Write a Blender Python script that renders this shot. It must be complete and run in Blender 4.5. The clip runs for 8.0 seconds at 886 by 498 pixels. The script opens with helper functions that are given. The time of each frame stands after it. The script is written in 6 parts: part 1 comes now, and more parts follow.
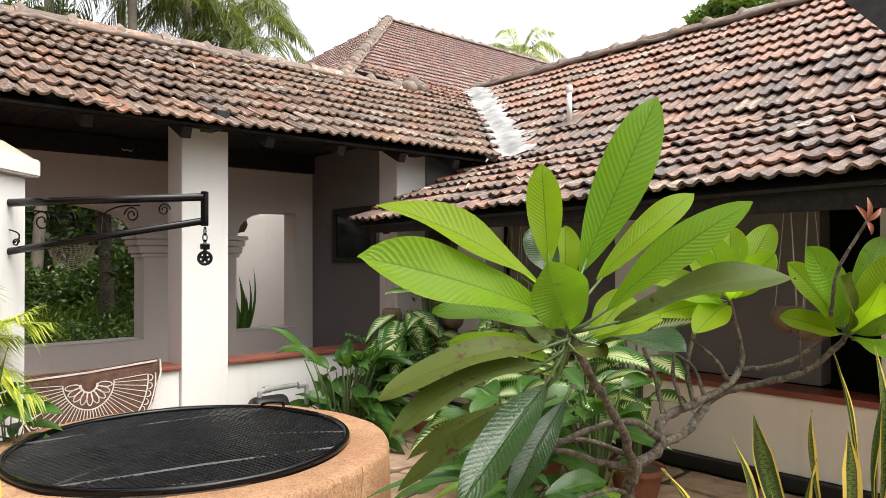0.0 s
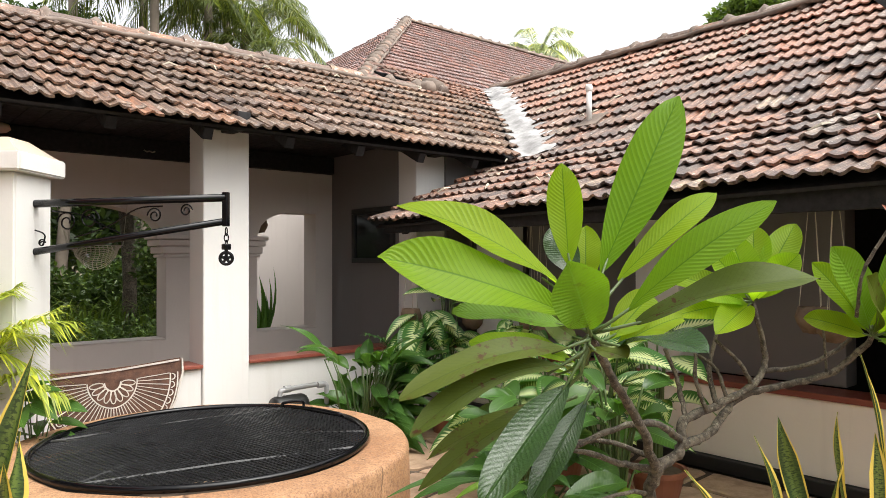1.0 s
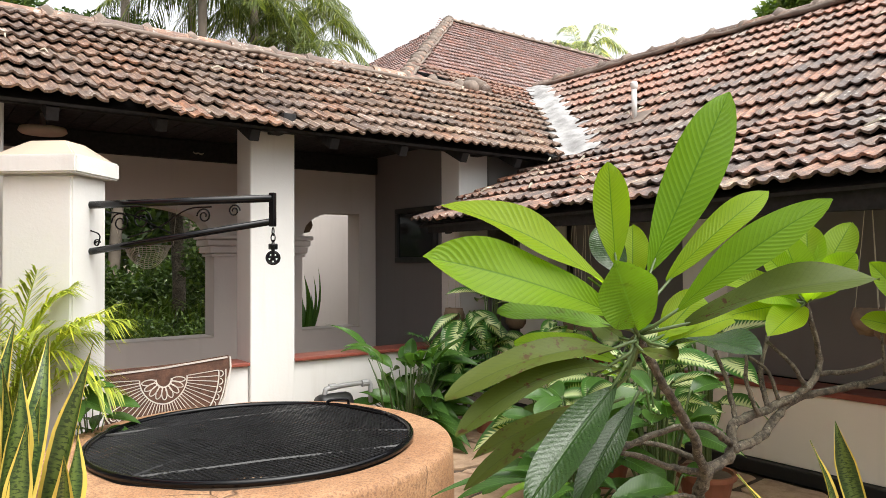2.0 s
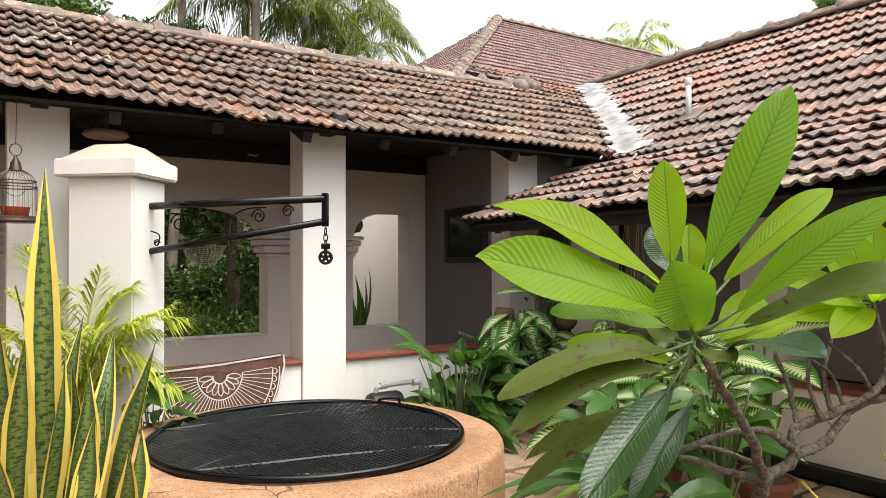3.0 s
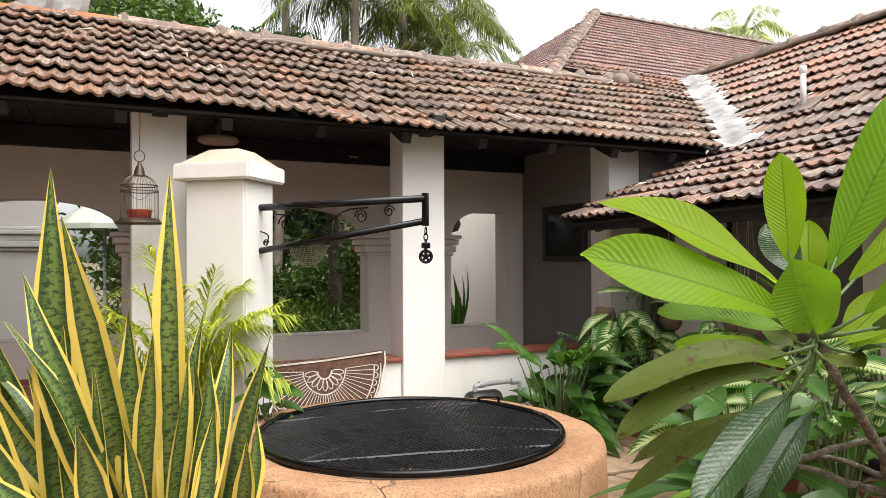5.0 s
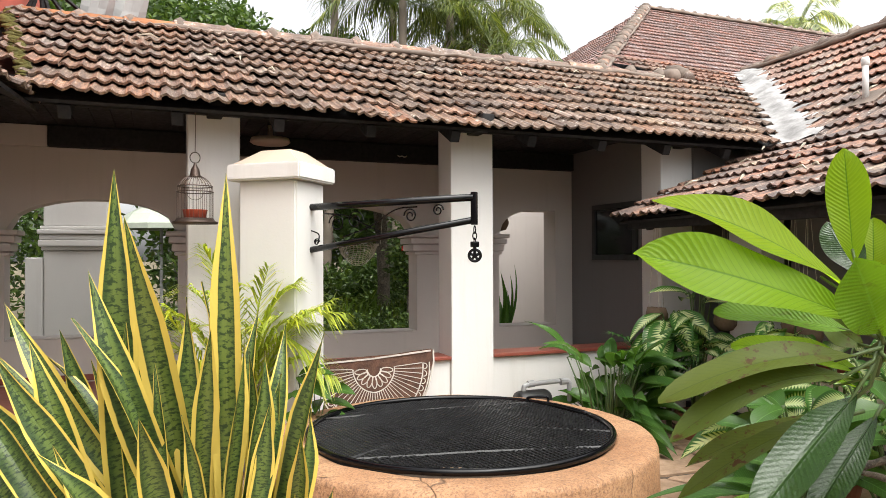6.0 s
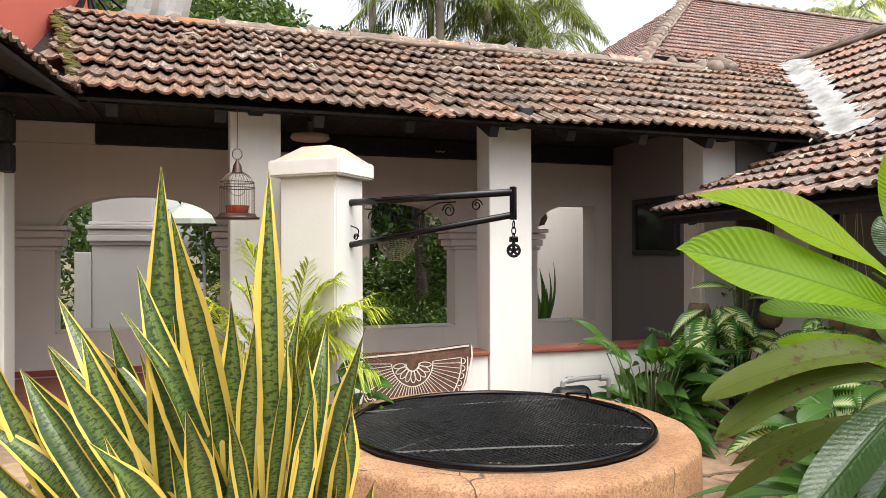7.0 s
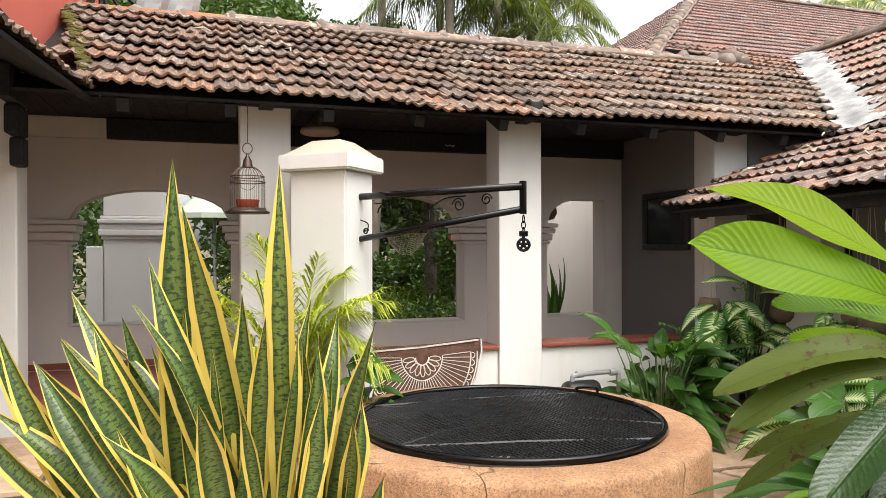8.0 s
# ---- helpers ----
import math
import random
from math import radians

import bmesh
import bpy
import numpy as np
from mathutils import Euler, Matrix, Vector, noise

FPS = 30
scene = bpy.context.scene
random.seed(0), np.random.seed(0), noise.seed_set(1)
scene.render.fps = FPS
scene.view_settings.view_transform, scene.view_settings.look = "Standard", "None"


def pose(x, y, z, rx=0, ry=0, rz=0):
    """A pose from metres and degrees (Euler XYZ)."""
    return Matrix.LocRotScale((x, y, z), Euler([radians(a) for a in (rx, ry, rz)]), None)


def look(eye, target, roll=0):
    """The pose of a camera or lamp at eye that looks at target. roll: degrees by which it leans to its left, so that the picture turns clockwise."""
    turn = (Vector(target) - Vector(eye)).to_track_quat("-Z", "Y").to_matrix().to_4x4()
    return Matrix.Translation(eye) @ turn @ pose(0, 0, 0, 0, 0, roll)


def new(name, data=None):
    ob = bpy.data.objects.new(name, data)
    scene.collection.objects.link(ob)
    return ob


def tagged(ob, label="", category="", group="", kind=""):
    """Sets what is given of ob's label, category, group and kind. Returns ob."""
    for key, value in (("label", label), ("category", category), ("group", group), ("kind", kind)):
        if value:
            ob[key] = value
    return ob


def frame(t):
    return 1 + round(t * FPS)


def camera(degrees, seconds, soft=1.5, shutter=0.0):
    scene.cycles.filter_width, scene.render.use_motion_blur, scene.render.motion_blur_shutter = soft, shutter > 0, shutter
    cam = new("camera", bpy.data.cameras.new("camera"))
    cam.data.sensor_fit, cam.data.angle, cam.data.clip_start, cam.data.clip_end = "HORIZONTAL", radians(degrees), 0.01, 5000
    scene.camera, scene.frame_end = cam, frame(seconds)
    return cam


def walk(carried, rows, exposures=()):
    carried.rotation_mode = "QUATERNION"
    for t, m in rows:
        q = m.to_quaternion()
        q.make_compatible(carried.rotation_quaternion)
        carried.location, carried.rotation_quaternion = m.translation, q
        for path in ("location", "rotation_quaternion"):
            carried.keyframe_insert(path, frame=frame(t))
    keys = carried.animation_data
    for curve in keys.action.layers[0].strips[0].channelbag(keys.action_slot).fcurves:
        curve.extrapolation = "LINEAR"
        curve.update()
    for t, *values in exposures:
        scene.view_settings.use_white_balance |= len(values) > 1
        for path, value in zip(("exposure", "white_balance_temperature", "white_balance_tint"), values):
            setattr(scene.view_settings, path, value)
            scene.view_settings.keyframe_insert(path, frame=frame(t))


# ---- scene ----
cam = camera(63.8, 8.0, 0.8)
# a tripod pan: the lens sits ARM metres ahead of the pivot; the house front runs along x
EYE, TILT, LEAN, TURN, ARM = 1.344, 0.8, 0.2, -42.0, 0.168
ROWS = [  # seconds, yaw, pitch, roll
    (0, 0, 0, 0),
    (0.5, 0.31, 0, 0.01),
    (1, 1.5, 0.01, 0.03),
    (1.5, 3.06, 0, 0.05),
    (3, 8.77, -0.04, 0.1),
    (3.5, 10.67, -0.05, 0.14),
    (4, 12.69, -0.08, 0.18),
    (4.5, 14.53, -0.09, 0.24),
    (6, 20.21, -0.17, 0.34),
    (6.5, 21.84, -0.29, 0.36),
    (7, 23.2, -0.55, 0.33),
    (7.5, 23.8, -0.83, 0.33),
    (8, 23.95, -1.01, 0.32),
]


def eye_pose(yaw, pitch, roll):
    a = radians(yaw)
    return (pose(0, 0, EYE, TILT, LEAN, TURN)
            @ pose(-ARM * math.sin(a), ARM * math.cos(a), 0, 90 + pitch, roll, yaw))


walk(cam, [(t, eye_pose(y, p, r)) for t, y, p, r in ROWS])

# ---- light ----
world = bpy.data.worlds.new("overcast")
scene.world = world
world.use_nodes = True
wn, wl = world.node_tree.nodes, world.node_tree.links
sky = wn.new("ShaderNodeTexSky")
sky.sky_type, sky.sun_disc = "NISHITA", False
sky.sun_elevation, sky.sun_rotation = radians(60), radians(163)
sky.air_density, sky.dust_density = 1.0, 4.0
grey = wn.new("ShaderNodeHueSaturation")
grey.inputs["Saturation"].default_value = 0.12
wl.new(sky.outputs[0], grey.inputs["Color"])
wl.new(grey.outputs[0], wn["Background"].inputs["Color"])
wn["Background"].inputs["Strength"].default_value = 0.15
sun = new("sun", bpy.data.lights.new("sun", "SUN"))
sun.data.energy, sun.data.angle, sun.data.color = 1.4, radians(65), (1.0, 0.96, 0.88)
sun.matrix_world = look((3.0, -10, 18), (0, 0, 0))
scene.view_settings.exposure = 1.25

# ---- helpers of this scene ----
RND = random.Random(7)


def mat_base(name):
    m = bpy.data.materials.new(name)
    m.use_nodes = True
    nt = m.node_tree
    return m, nt, nt.nodes["Principled BSDF"]


def noise_node(nt, scale, detail=4.0, rough=0.6, coord=None):
    n = nt.nodes.new("ShaderNodeTexNoise")
    n.inputs["Scale"].default_value = scale
    n.inputs["Detail"].default_value = detail
    n.inputs["Roughness"].default_value = rough
    if coord is None:
        coord = nt.nodes.new("ShaderNodeNewGeometry").outputs["Position"]
    nt.links.new(coord, n.inputs["Vector"])
    return n.outputs["Fac"]


def ramp(nt, fac, stops):
    r = nt.nodes.new("ShaderNodeValToRGB")
    e = r.color_ramp.elements
    while len(e) < len(stops):
        e.new(0.5)
    for k, (p, c) in enumerate(stops):
        e[k].position, e[k].color = p, (*c, 1) if len(c) == 3 else c
    nt.links.new(fac, r.inputs["Fac"])
    return r.outputs["Color"]


def grey_ramp(nt, fac, lo, hi, a=0.0, b=1.0):
    return ramp(nt, fac, [(lo, (a, a, a)), (hi, (b, b, b))])


def mixed(nt, fac, a, b, kind="MIX"):
    n = nt.nodes.new("ShaderNodeMix")
    n.data_type, n.blend_type = "RGBA", kind
    for sock, v in ((n.inputs[0], fac), (n.inputs[6], a), (n.inputs[7], b)):
        if isinstance(v, (tuple, list)):
            sock.default_value = (*v, 1)
        elif isinstance(v, (int, float)):
            sock.default_value = v
        else:
            nt.links.new(v, sock)
    return n.outputs[2]


def maths(nt, op, a, b=0.0, c=0.0):
    n = nt.nodes.new("ShaderNodeMath")
    n.operation = op
    for k, v in enumerate((a, b, c)):
        if isinstance(v, (int, float)):
            n.inputs[k].default_value = v
        else:
            nt.links.new(v, n.inputs[k])
    return n.outputs[0]


def bump(nt, bsdf, fac, strength, dist=0.01):
    b = nt.nodes.new("ShaderNodeBump")
    b.inputs["Strength"].default_value, b.inputs["Distance"].default_value = strength, dist
    nt.links.new(fac, b.inputs["Height"])
    nt.links.new(b.outputs[0], bsdf.inputs["Normal"])


def plain(name, color, rough=0.6, metal=0.0, vary=0.25, scale=18.0, relief=0.15):
    """A paint, metal or wood with blotches at two scales and a fine relief."""
    m, nt, p = mat_base(name)
    big, fine = noise_node(nt, scale * 0.15), noise_node(nt, scale, 6)
    dark = tuple(c * (1 - vary) for c in color)
    c1 = mixed(nt, grey_ramp(nt, big, 0.35, 0.65), dark, color)
    c2 = mixed(nt, maths(nt, "MULTIPLY", grey_ramp(nt, fine, 0.5, 0.75), vary), c1, tuple(c * 0.6 for c in color))
    nt.links.new(c2, p.inputs["Base Color"])
    p.inputs["Metallic"].default_value = metal
    nt.links.new(grey_ramp(nt, fine, 0.3, 0.7, rough * 0.85, min(1, rough * 1.15)), p.inputs["Roughness"])
    bump(nt, p, fine, relief, 0.004)
    return m


def plaster_material(name, color, stain):
    """Lime-washed plaster: uneven, with faint streaks that run down and grime in patches."""
    m, nt, p = mat_base(name)
    geo = nt.nodes.new("ShaderNodeNewGeometry").outputs["Position"]
    mp = nt.nodes.new("ShaderNodeMapping")
    mp.inputs["Scale"].default_value = (9, 9, 0.7)
    nt.links.new(geo, mp.inputs["Vector"])
    streak = noise_node(nt, 1.0, 5, 0.6, mp.outputs[0])
    patch, fine = noise_node(nt, 1.7, 5), noise_node(nt, 60, 4)
    c = mixed(nt, grey_ramp(nt, patch, 0.35, 0.7, 0, 0.5), color, tuple(v * 0.9 for v in color))
    c = mixed(nt, grey_ramp(nt, streak, 0.55, 0.8, 0, 0.3), c, stain)
    nt.links.new(c, p.inputs["Base Color"])
    p.inputs["Roughness"].default_value = 0.75
    bump(nt, p, maths(nt, "ADD", fine, maths(nt, "MULTIPLY", patch, 3.0)), 0.25, 0.004)
    return m


def tile_material(name, island=False, algae_cover=0.5, lichen=0.5, warm=1.0, along=(0, 1, 0), tint=None):
    """Weathered clay roof tile: a fired tone of its own, wash lines down its length, black algae and pale lichen."""
    m, nt, p = mat_base(name)
    if island:
        rnd = nt.nodes.new("ShaderNodeNewGeometry").outputs["Random Per Island"]
        place = nt.nodes.new("ShaderNodeNewGeometry").outputs["Position"]
    else:
        rnd = nt.nodes.new("ShaderNodeObjectInfo").outputs["Random"]
        place = nt.nodes.new("ShaderNodeTexCoord").outputs["Object"]
    w = warm
    tone = ramp(nt, rnd, [(0.0, (0.18, 0.125, 0.092)), (0.22, (0.27 * w, 0.165, 0.108)), (0.5, (0.34 * w, 0.185, 0.112)),
                          (0.74, (0.39 * w, 0.19, 0.105)), (0.88, (0.48 * w, 0.195, 0.09)), (0.95, (0.40, 0.34, 0.29)), (1.0, (0.56, 0.40, 0.26))])
    stretch = nt.nodes.new("ShaderNodeMapping")
    stretch.inputs["Scale"].default_value = tuple(4.0 if a else 70.0 for a in along)
    nt.links.new(place, stretch.inputs["Vector"])
    shift = nt.nodes.new("ShaderNodeVectorMath")
    shift.operation = "ADD"
    nt.links.new(stretch.outputs[0], shift.inputs[0])
    nt.links.new(maths(nt, "MULTIPLY", rnd, 37.0), shift.inputs[1])
    wash = noise_node(nt, 1.0, 5, 0.7, shift.outputs[0])
    algae, mid, speck, lich = noise_node(nt, 4.0, 6, 0.75), noise_node(nt, 17, 6, 0.75), noise_node(nt, 60, 5, 0.75), noise_node(nt, 26, 6, 0.8)
    c = mixed(nt, grey_ramp(nt, mid, 0.38, 0.62, 0, 0.55), tone, (0.26, 0.20, 0.152))
    c = mixed(nt, grey_ramp(nt, wash, 0.44, 0.60, 0.70, 0), c, (0.085, 0.06, 0.052))
    c = mixed(nt, grey_ramp(nt, algae, 0.66 - 0.3 * algae_cover, 0.84 - 0.3 * algae_cover, 0, 0.8), c, (0.055, 0.046, 0.045))
    c = mixed(nt, grey_ramp(nt, speck, 0.54, 0.68, 0, 0.6), c, (0.05, 0.04, 0.038))
    c = mixed(nt, grey_ramp(nt, maths(nt, "ADD", lich, maths(nt, "MULTIPLY", maths(nt, "SUBTRACT", wash, 0.5), 0.5)), 0.66 - 0.12 * lichen, 0.74 - 0.12 * lichen, 0, 0.8), c, (0.52, 0.49, 0.45))
    if tint:
        c = mixed(nt, 1.0, c, tint, "MULTIPLY")
    nt.links.new(c, p.inputs["Base Color"])
    nt.links.new(grey_ramp(nt, mid, 0.35, 0.65, 0.34, 0.72), p.inputs["Roughness"])
    bump(nt, p, maths(nt, "ADD", maths(nt, "ADD", speck, lich), wash), 0.6, 0.006)
    return m


def leaf_material(name, front, vein, edge=None, pattern=None, spots=0.0, gloss=0.3, vein_count=26.0, through_light=0.35, shine=0.3):
    """A leaf, by its UV map: u across from 0 to 1 with the midrib at 0.5, v from stalk to tip."""
    m, nt, p = mat_base(name)
    uv = nt.nodes.new("ShaderNodeUVMap").outputs[0]
    sep = nt.nodes.new("ShaderNodeSeparateXYZ")
    nt.links.new(uv, sep.inputs[0])
    u, v = sep.outputs[0], sep.outputs[1]
    off = maths(nt, "ABSOLUTE", maths(nt, "SUBTRACT", u, 0.5))
    rnd = nt.nodes.new("ShaderNodeObjectInfo").outputs["Random"]
    blotch = noise_node(nt, 9.0, 4)
    c = mixed(nt, maths(nt, "MULTIPLY", blotch, 0.5), front, tuple(x * 0.62 for x in front))
    c = mixed(nt, maths(nt, "MULTIPLY", rnd, 0.35), c, (front[0] * 1.5, front[1] * 1.15, front[2] * 0.7))
    wave = maths(nt, "SINE", maths(nt, "MULTIPLY", maths(nt, "SUBTRACT", v, maths(nt, "MULTIPLY", off, 0.28)), vein_count * 6.283))
    veins = grey_ramp(nt, wave, 0.86, 1.0)
    if pattern == "bands":
        geo = nt.nodes.new("ShaderNodeMapping")
        geo.inputs["Scale"].default_value = (4.2, 80, 1)
        nt.links.new(uv, geo.inputs["Vector"])
        band = noise_node(nt, 1.0, 3, 0.6, geo.outputs[0])
        c = mixed(nt, grey_ramp(nt, maths(nt, "ADD", off, maths(nt, "MULTIPLY", band, 0.35)), 0.26, 0.44, 0, 0.85), c, (0.030, 0.062, 0.018))
        c = mixed(nt, grey_ramp(nt, band, 0.50, 0.58, 0, 0.85), c, (0.014, 0.034, 0.013))
        c = mixed(nt, grey_ramp(nt, maths(nt, "ADD", off, maths(nt, "ADD", maths(nt, "MULTIPLY", maths(nt, "SUBTRACT", blotch, 0.5), 0.10), maths(nt, "MULTIPLY", maths(nt, "SUBTRACT", rnd, 0.4), 0.16))), 0.352, 0.375), c, edge)
    elif pattern == "feather":
        fan = maths(nt, "ADD", maths(nt, "MULTIPLY", wave, 0.13), maths(nt, "MULTIPLY", blotch, 0.28))
        white = grey_ramp(nt, maths(nt, "ADD", off, fan), 0.26, 0.42, 0.92, 0)
        c = mixed(nt, white, c, edge)
    else:
        c = mixed(nt, maths(nt, "MULTIPLY", veins, 0.42), c, vein)
        c = mixed(nt, grey_ramp(nt, off, 0.006, 0.022, 0.85, 0), c, vein)
    if spots:
        sp = noise_node(nt, 42, 3, 0.6)
        big = noise_node(nt, 7, 3)
        c = mixed(nt, maths(nt, "MULTIPLY", grey_ramp(nt, sp, 0.56, 0.62), grey_ramp(nt, big, 0.48, 0.58, 0, spots)), c, (0.06, 0.028, 0.012))
    nt.links.new(c, p.inputs["Base Color"])
    p.inputs["Roughness"].default_value = gloss
    p.inputs["Specular IOR Level"].default_value = shine
    blister = noise_node(nt, 55, 4, 0.6)
    bump(nt, p, maths(nt, "ADD", maths(nt, "ADD", maths(nt, "MULTIPLY", wave, 0.35 if 0.18 < shine < 0.3 else 0.07), maths(nt, "MULTIPLY", blister, 1.1)), grey_ramp(nt, off, 0.0, 0.05)), 0.75 if shine > 0.41 else 0.45 if 0.18 < shine < 0.3 else 0.24, 0.004)
    tr = nt.nodes.new("ShaderNodeBsdfTranslucent")
    nt.links.new(mixed(nt, 1.0, c, (1.5, 1.6, 0.6), "MULTIPLY"), tr.inputs["Color"])
    mix = nt.nodes.new("ShaderNodeMixShader")
    mix.inputs[0].default_value = through_light
    nt.links.new(p.outputs[0], mix.inputs[1])
    nt.links.new(tr.outputs[0], mix.inputs[2])
    nt.links.new(mix.outputs[0], nt.nodes["Material Output"].inputs["Surface"])
    return m


def foliage_material(name, color, vary=0.5):
    """Small leaves in the mass, each island with a green of its own."""
    m, nt, p = mat_base(name)
    rnd = nt.nodes.new("ShaderNodeNewGeometry").outputs["Random Per Island"]
    dark = tuple(c * (1 - vary) for c in color)
    light = (color[0] * 1.7, color[1] * 1.4, color[2] * 1.0)
    c = ramp(nt, rnd, [(0, dark), (0.6, color), (1, light)])
    nt.links.new(c, p.inputs["Base Color"])
    p.inputs["Roughness"].default_value = 0.45
    tr = nt.nodes.new("ShaderNodeBsdfTranslucent")
    nt.links.new(mixed(nt, 1.0, c, (1.4, 1.5, 0.7), "MULTIPLY"), tr.inputs["Color"])
    mix = nt.nodes.new("ShaderNodeMixShader")
    mix.inputs[0].default_value = 0.3
    nt.links.new(p.outputs[0], mix.inputs[1])
    nt.links.new(tr.outputs[0], mix.inputs[2])
    nt.links.new(mix.outputs[0], nt.nodes["Material Output"].inputs["Surface"])
    return m


def stone_material(name, a, b):
    m, nt, p = mat_base(name)
    rnd = nt.nodes.new("ShaderNodeObjectInfo").outputs["Random"]
    big, fine = noise_node(nt, 6, 6, 0.7), noise_node(nt, 70, 4)
    c = mixed(nt, rnd, a, b)
    c = mixed(nt, grey_ramp(nt, big, 0.45, 0.7, 0, 0.6), c, tuple(v * 0.45 for v in b))
    nt.links.new(c, p.inputs["Base Color"])
    nt.links.new(grey_ramp(nt, big, 0.35, 0.6, 0.35, 0.8), p.inputs["Roughness"])
    bump(nt, p, maths(nt, "ADD", big, maths(nt, "MULTIPLY", fine, 0.3)), 0.5, 0.012)
    return m


def well_material(name):
    """Ochre cement render, stained and cracked, darker with damp in patches."""
    m, nt, p = mat_base(name)
    big, mid, fine = noise_node(nt, 2.2, 6, 0.65), noise_node(nt, 14, 6, 0.7), noise_node(nt, 90, 4, 0.7)
    c = mixed(nt, grey_ramp(nt, big, 0.35, 0.65), (0.40, 0.20, 0.095), (0.54, 0.31, 0.165))
    c = mixed(nt, grey_ramp(nt, mid, 0.48, 0.68, 0, 0.65), c, (0.26, 0.13, 0.065))
    c = mixed(nt, grey_ramp(nt, fine, 0.46, 0.62, 0, 0.75), c, (0.18, 0.095, 0.055))
    c = mixed(nt, grey_ramp(nt, noise_node(nt, 38, 5, 0.75), 0.58, 0.70, 0, 0.6), c, (0.60, 0.42, 0.28))
    vor = nt.nodes.new("ShaderNodeTexVoronoi")
    vor.feature, vor.inputs["Scale"].default_value = "DISTANCE_TO_EDGE", 1.7
    geo = nt.nodes.new("ShaderNodeNewGeometry").outputs["Position"]
    wob = nt.nodes.new("ShaderNodeVectorMath")
    wob.operation = "ADD"
    wn2 = nt.nodes.new("ShaderNodeTexNoise")
    wn2.inputs["Scale"].default_value = 5
    nt.links.new(geo, wn2.inputs["Vector"])
    sc = nt.nodes.new("ShaderNodeVectorMath")
    sc.operation = "SCALE"
    sc.inputs["Scale"].default_value = 0.12
    nt.links.new(wn2.outputs["Color"], sc.inputs[0])
    nt.links.new(geo, wob.inputs[0])
    nt.links.new(sc.outputs[0], wob.inputs[1])
    nt.links.new(wob.outputs[0], vor.inputs["Vector"])
    crack = maths(nt, "MULTIPLY", grey_ramp(nt, vor.outputs["Distance"], 0.0, 0.008, 1, 0), grey_ramp(nt, big, 0.50, 0.54))
    c = mixed(nt, maths(nt, "MULTIPLY", crack, 0.8), c, (0.05, 0.03, 0.02))
    nt.links.new(c, p.inputs["Base Color"])
    p.inputs["Roughness"].default_value = 0.6
    bump(nt, p, maths(nt, "SUBTRACT", maths(nt, "ADD", mid, maths(nt, "MULTIPLY", fine, 0.9)), crack), 0.8, 0.010)
    return m


def ground_material(name):
    m, nt, p = mat_base(name)
    big, fine = noise_node(nt, 0.8, 6, 0.65), noise_node(nt, 25, 6, 0.7)
    c = mixed(nt, grey_ramp(nt, big, 0.4, 0.62), (0.17, 0.115, 0.07), (0.08, 0.095, 0.04))
    c = mixed(nt, grey_ramp(nt, fine, 0.45, 0.7, 0, 0.6), c, (0.07, 0.05, 0.03))
    nt.links.new(c, p.inputs["Base Color"])
    p.inputs["Roughness"].default_value = 0.85
    bump(nt, p, fine, 0.6, 0.02)
    return m


def bark_material(name):
    """Dark knotty bark with rings of old leaf scars, pale lichen specks and greenish patches."""
    m, nt, p = mat_base(name)
    big, mid, fine, lich = noise_node(nt, 9, 5, 0.7), noise_node(nt, 38, 6, 0.75), noise_node(nt, 140, 5, 0.7), noise_node(nt, 75, 4, 0.7)
    c = mixed(nt, grey_ramp(nt, big, 0.38, 0.62), (0.085, 0.068, 0.048), (0.19, 0.16, 0.115))
    c = mixed(nt, grey_ramp(nt, mid, 0.46, 0.58, 0, 0.85), c, (0.030, 0.023, 0.017))
    c = mixed(nt, grey_ramp(nt, lich, 0.60, 0.66, 0, 0.75), c, (0.30, 0.29, 0.22))
    nt.links.new(c, p.inputs["Base Color"])
    p.inputs["Roughness"].default_value = 0.8
    bump(nt, p, maths(nt, "ADD", maths(nt, "MULTIPLY", mid, 2.0), fine), 0.9, 0.008)
    return m


WHITE = plaster_material("white_plaster", (0.70, 0.688, 0.66), (0.48, 0.45, 0.40))
# darker copy of the white plaster: the verandah's shade is in its colour
SHADED_WHITE = plaster_material("shaded_white_plaster", (0.58, 0.53, 0.49), (0.40, 0.36, 0.32))
STAINED = plaster_material("stained_plaster", (0.50, 0.40, 0.31), (0.36, 0.27, 0.19))
CANVAS = plain("pale_green_canvas", (0.50, 0.55, 0.46), 0.8, 0, 0.2, 12, 0.1)
# white plaster with warm light bounced off the paving mixed into its colour
BOUNCE_WHITE = plaster_material("bounce_warmed_plaster", (0.86, 0.78, 0.66), (0.55, 0.47, 0.38))
REDWALL = plaster_material("red_plaster", (0.55, 0.12, 0.08), (0.36, 0.09, 0.06))
TILE = tile_material("roof_tile", False, 0.48, 0.68, 0.90)
TILE_OLD = tile_material("algae_darkened_tile", False, 0.80, 0.6, 1.08)
TILE_JOINED = tile_material("redder_roof_tile", True, 0.40, 0.55, 1.2)
TILE_FAR = tile_material("roof_tile_far", True, 0.36, 1.05, 1.05, tint=(0.97, 0.88, 0.98))
TILE_NEW = tile_material("replaced_tile", False, 0.1, 0.3, 0.95)
RIDGE = tile_material("ridge_tile", False, 0.20, 0.75, 1.0, (1, 1, 1))
FRESH = plain("orange_clay", (0.42, 0.17, 0.065), 0.75, 0, 0.4, 24, 0.5)
# plaster for walls in deep shade; the shade is painted in as dark grey
DEEP_SHADE_WALL = plaster_material("deep_shade_plaster", (0.16, 0.152, 0.147), (0.12, 0.11, 0.10))
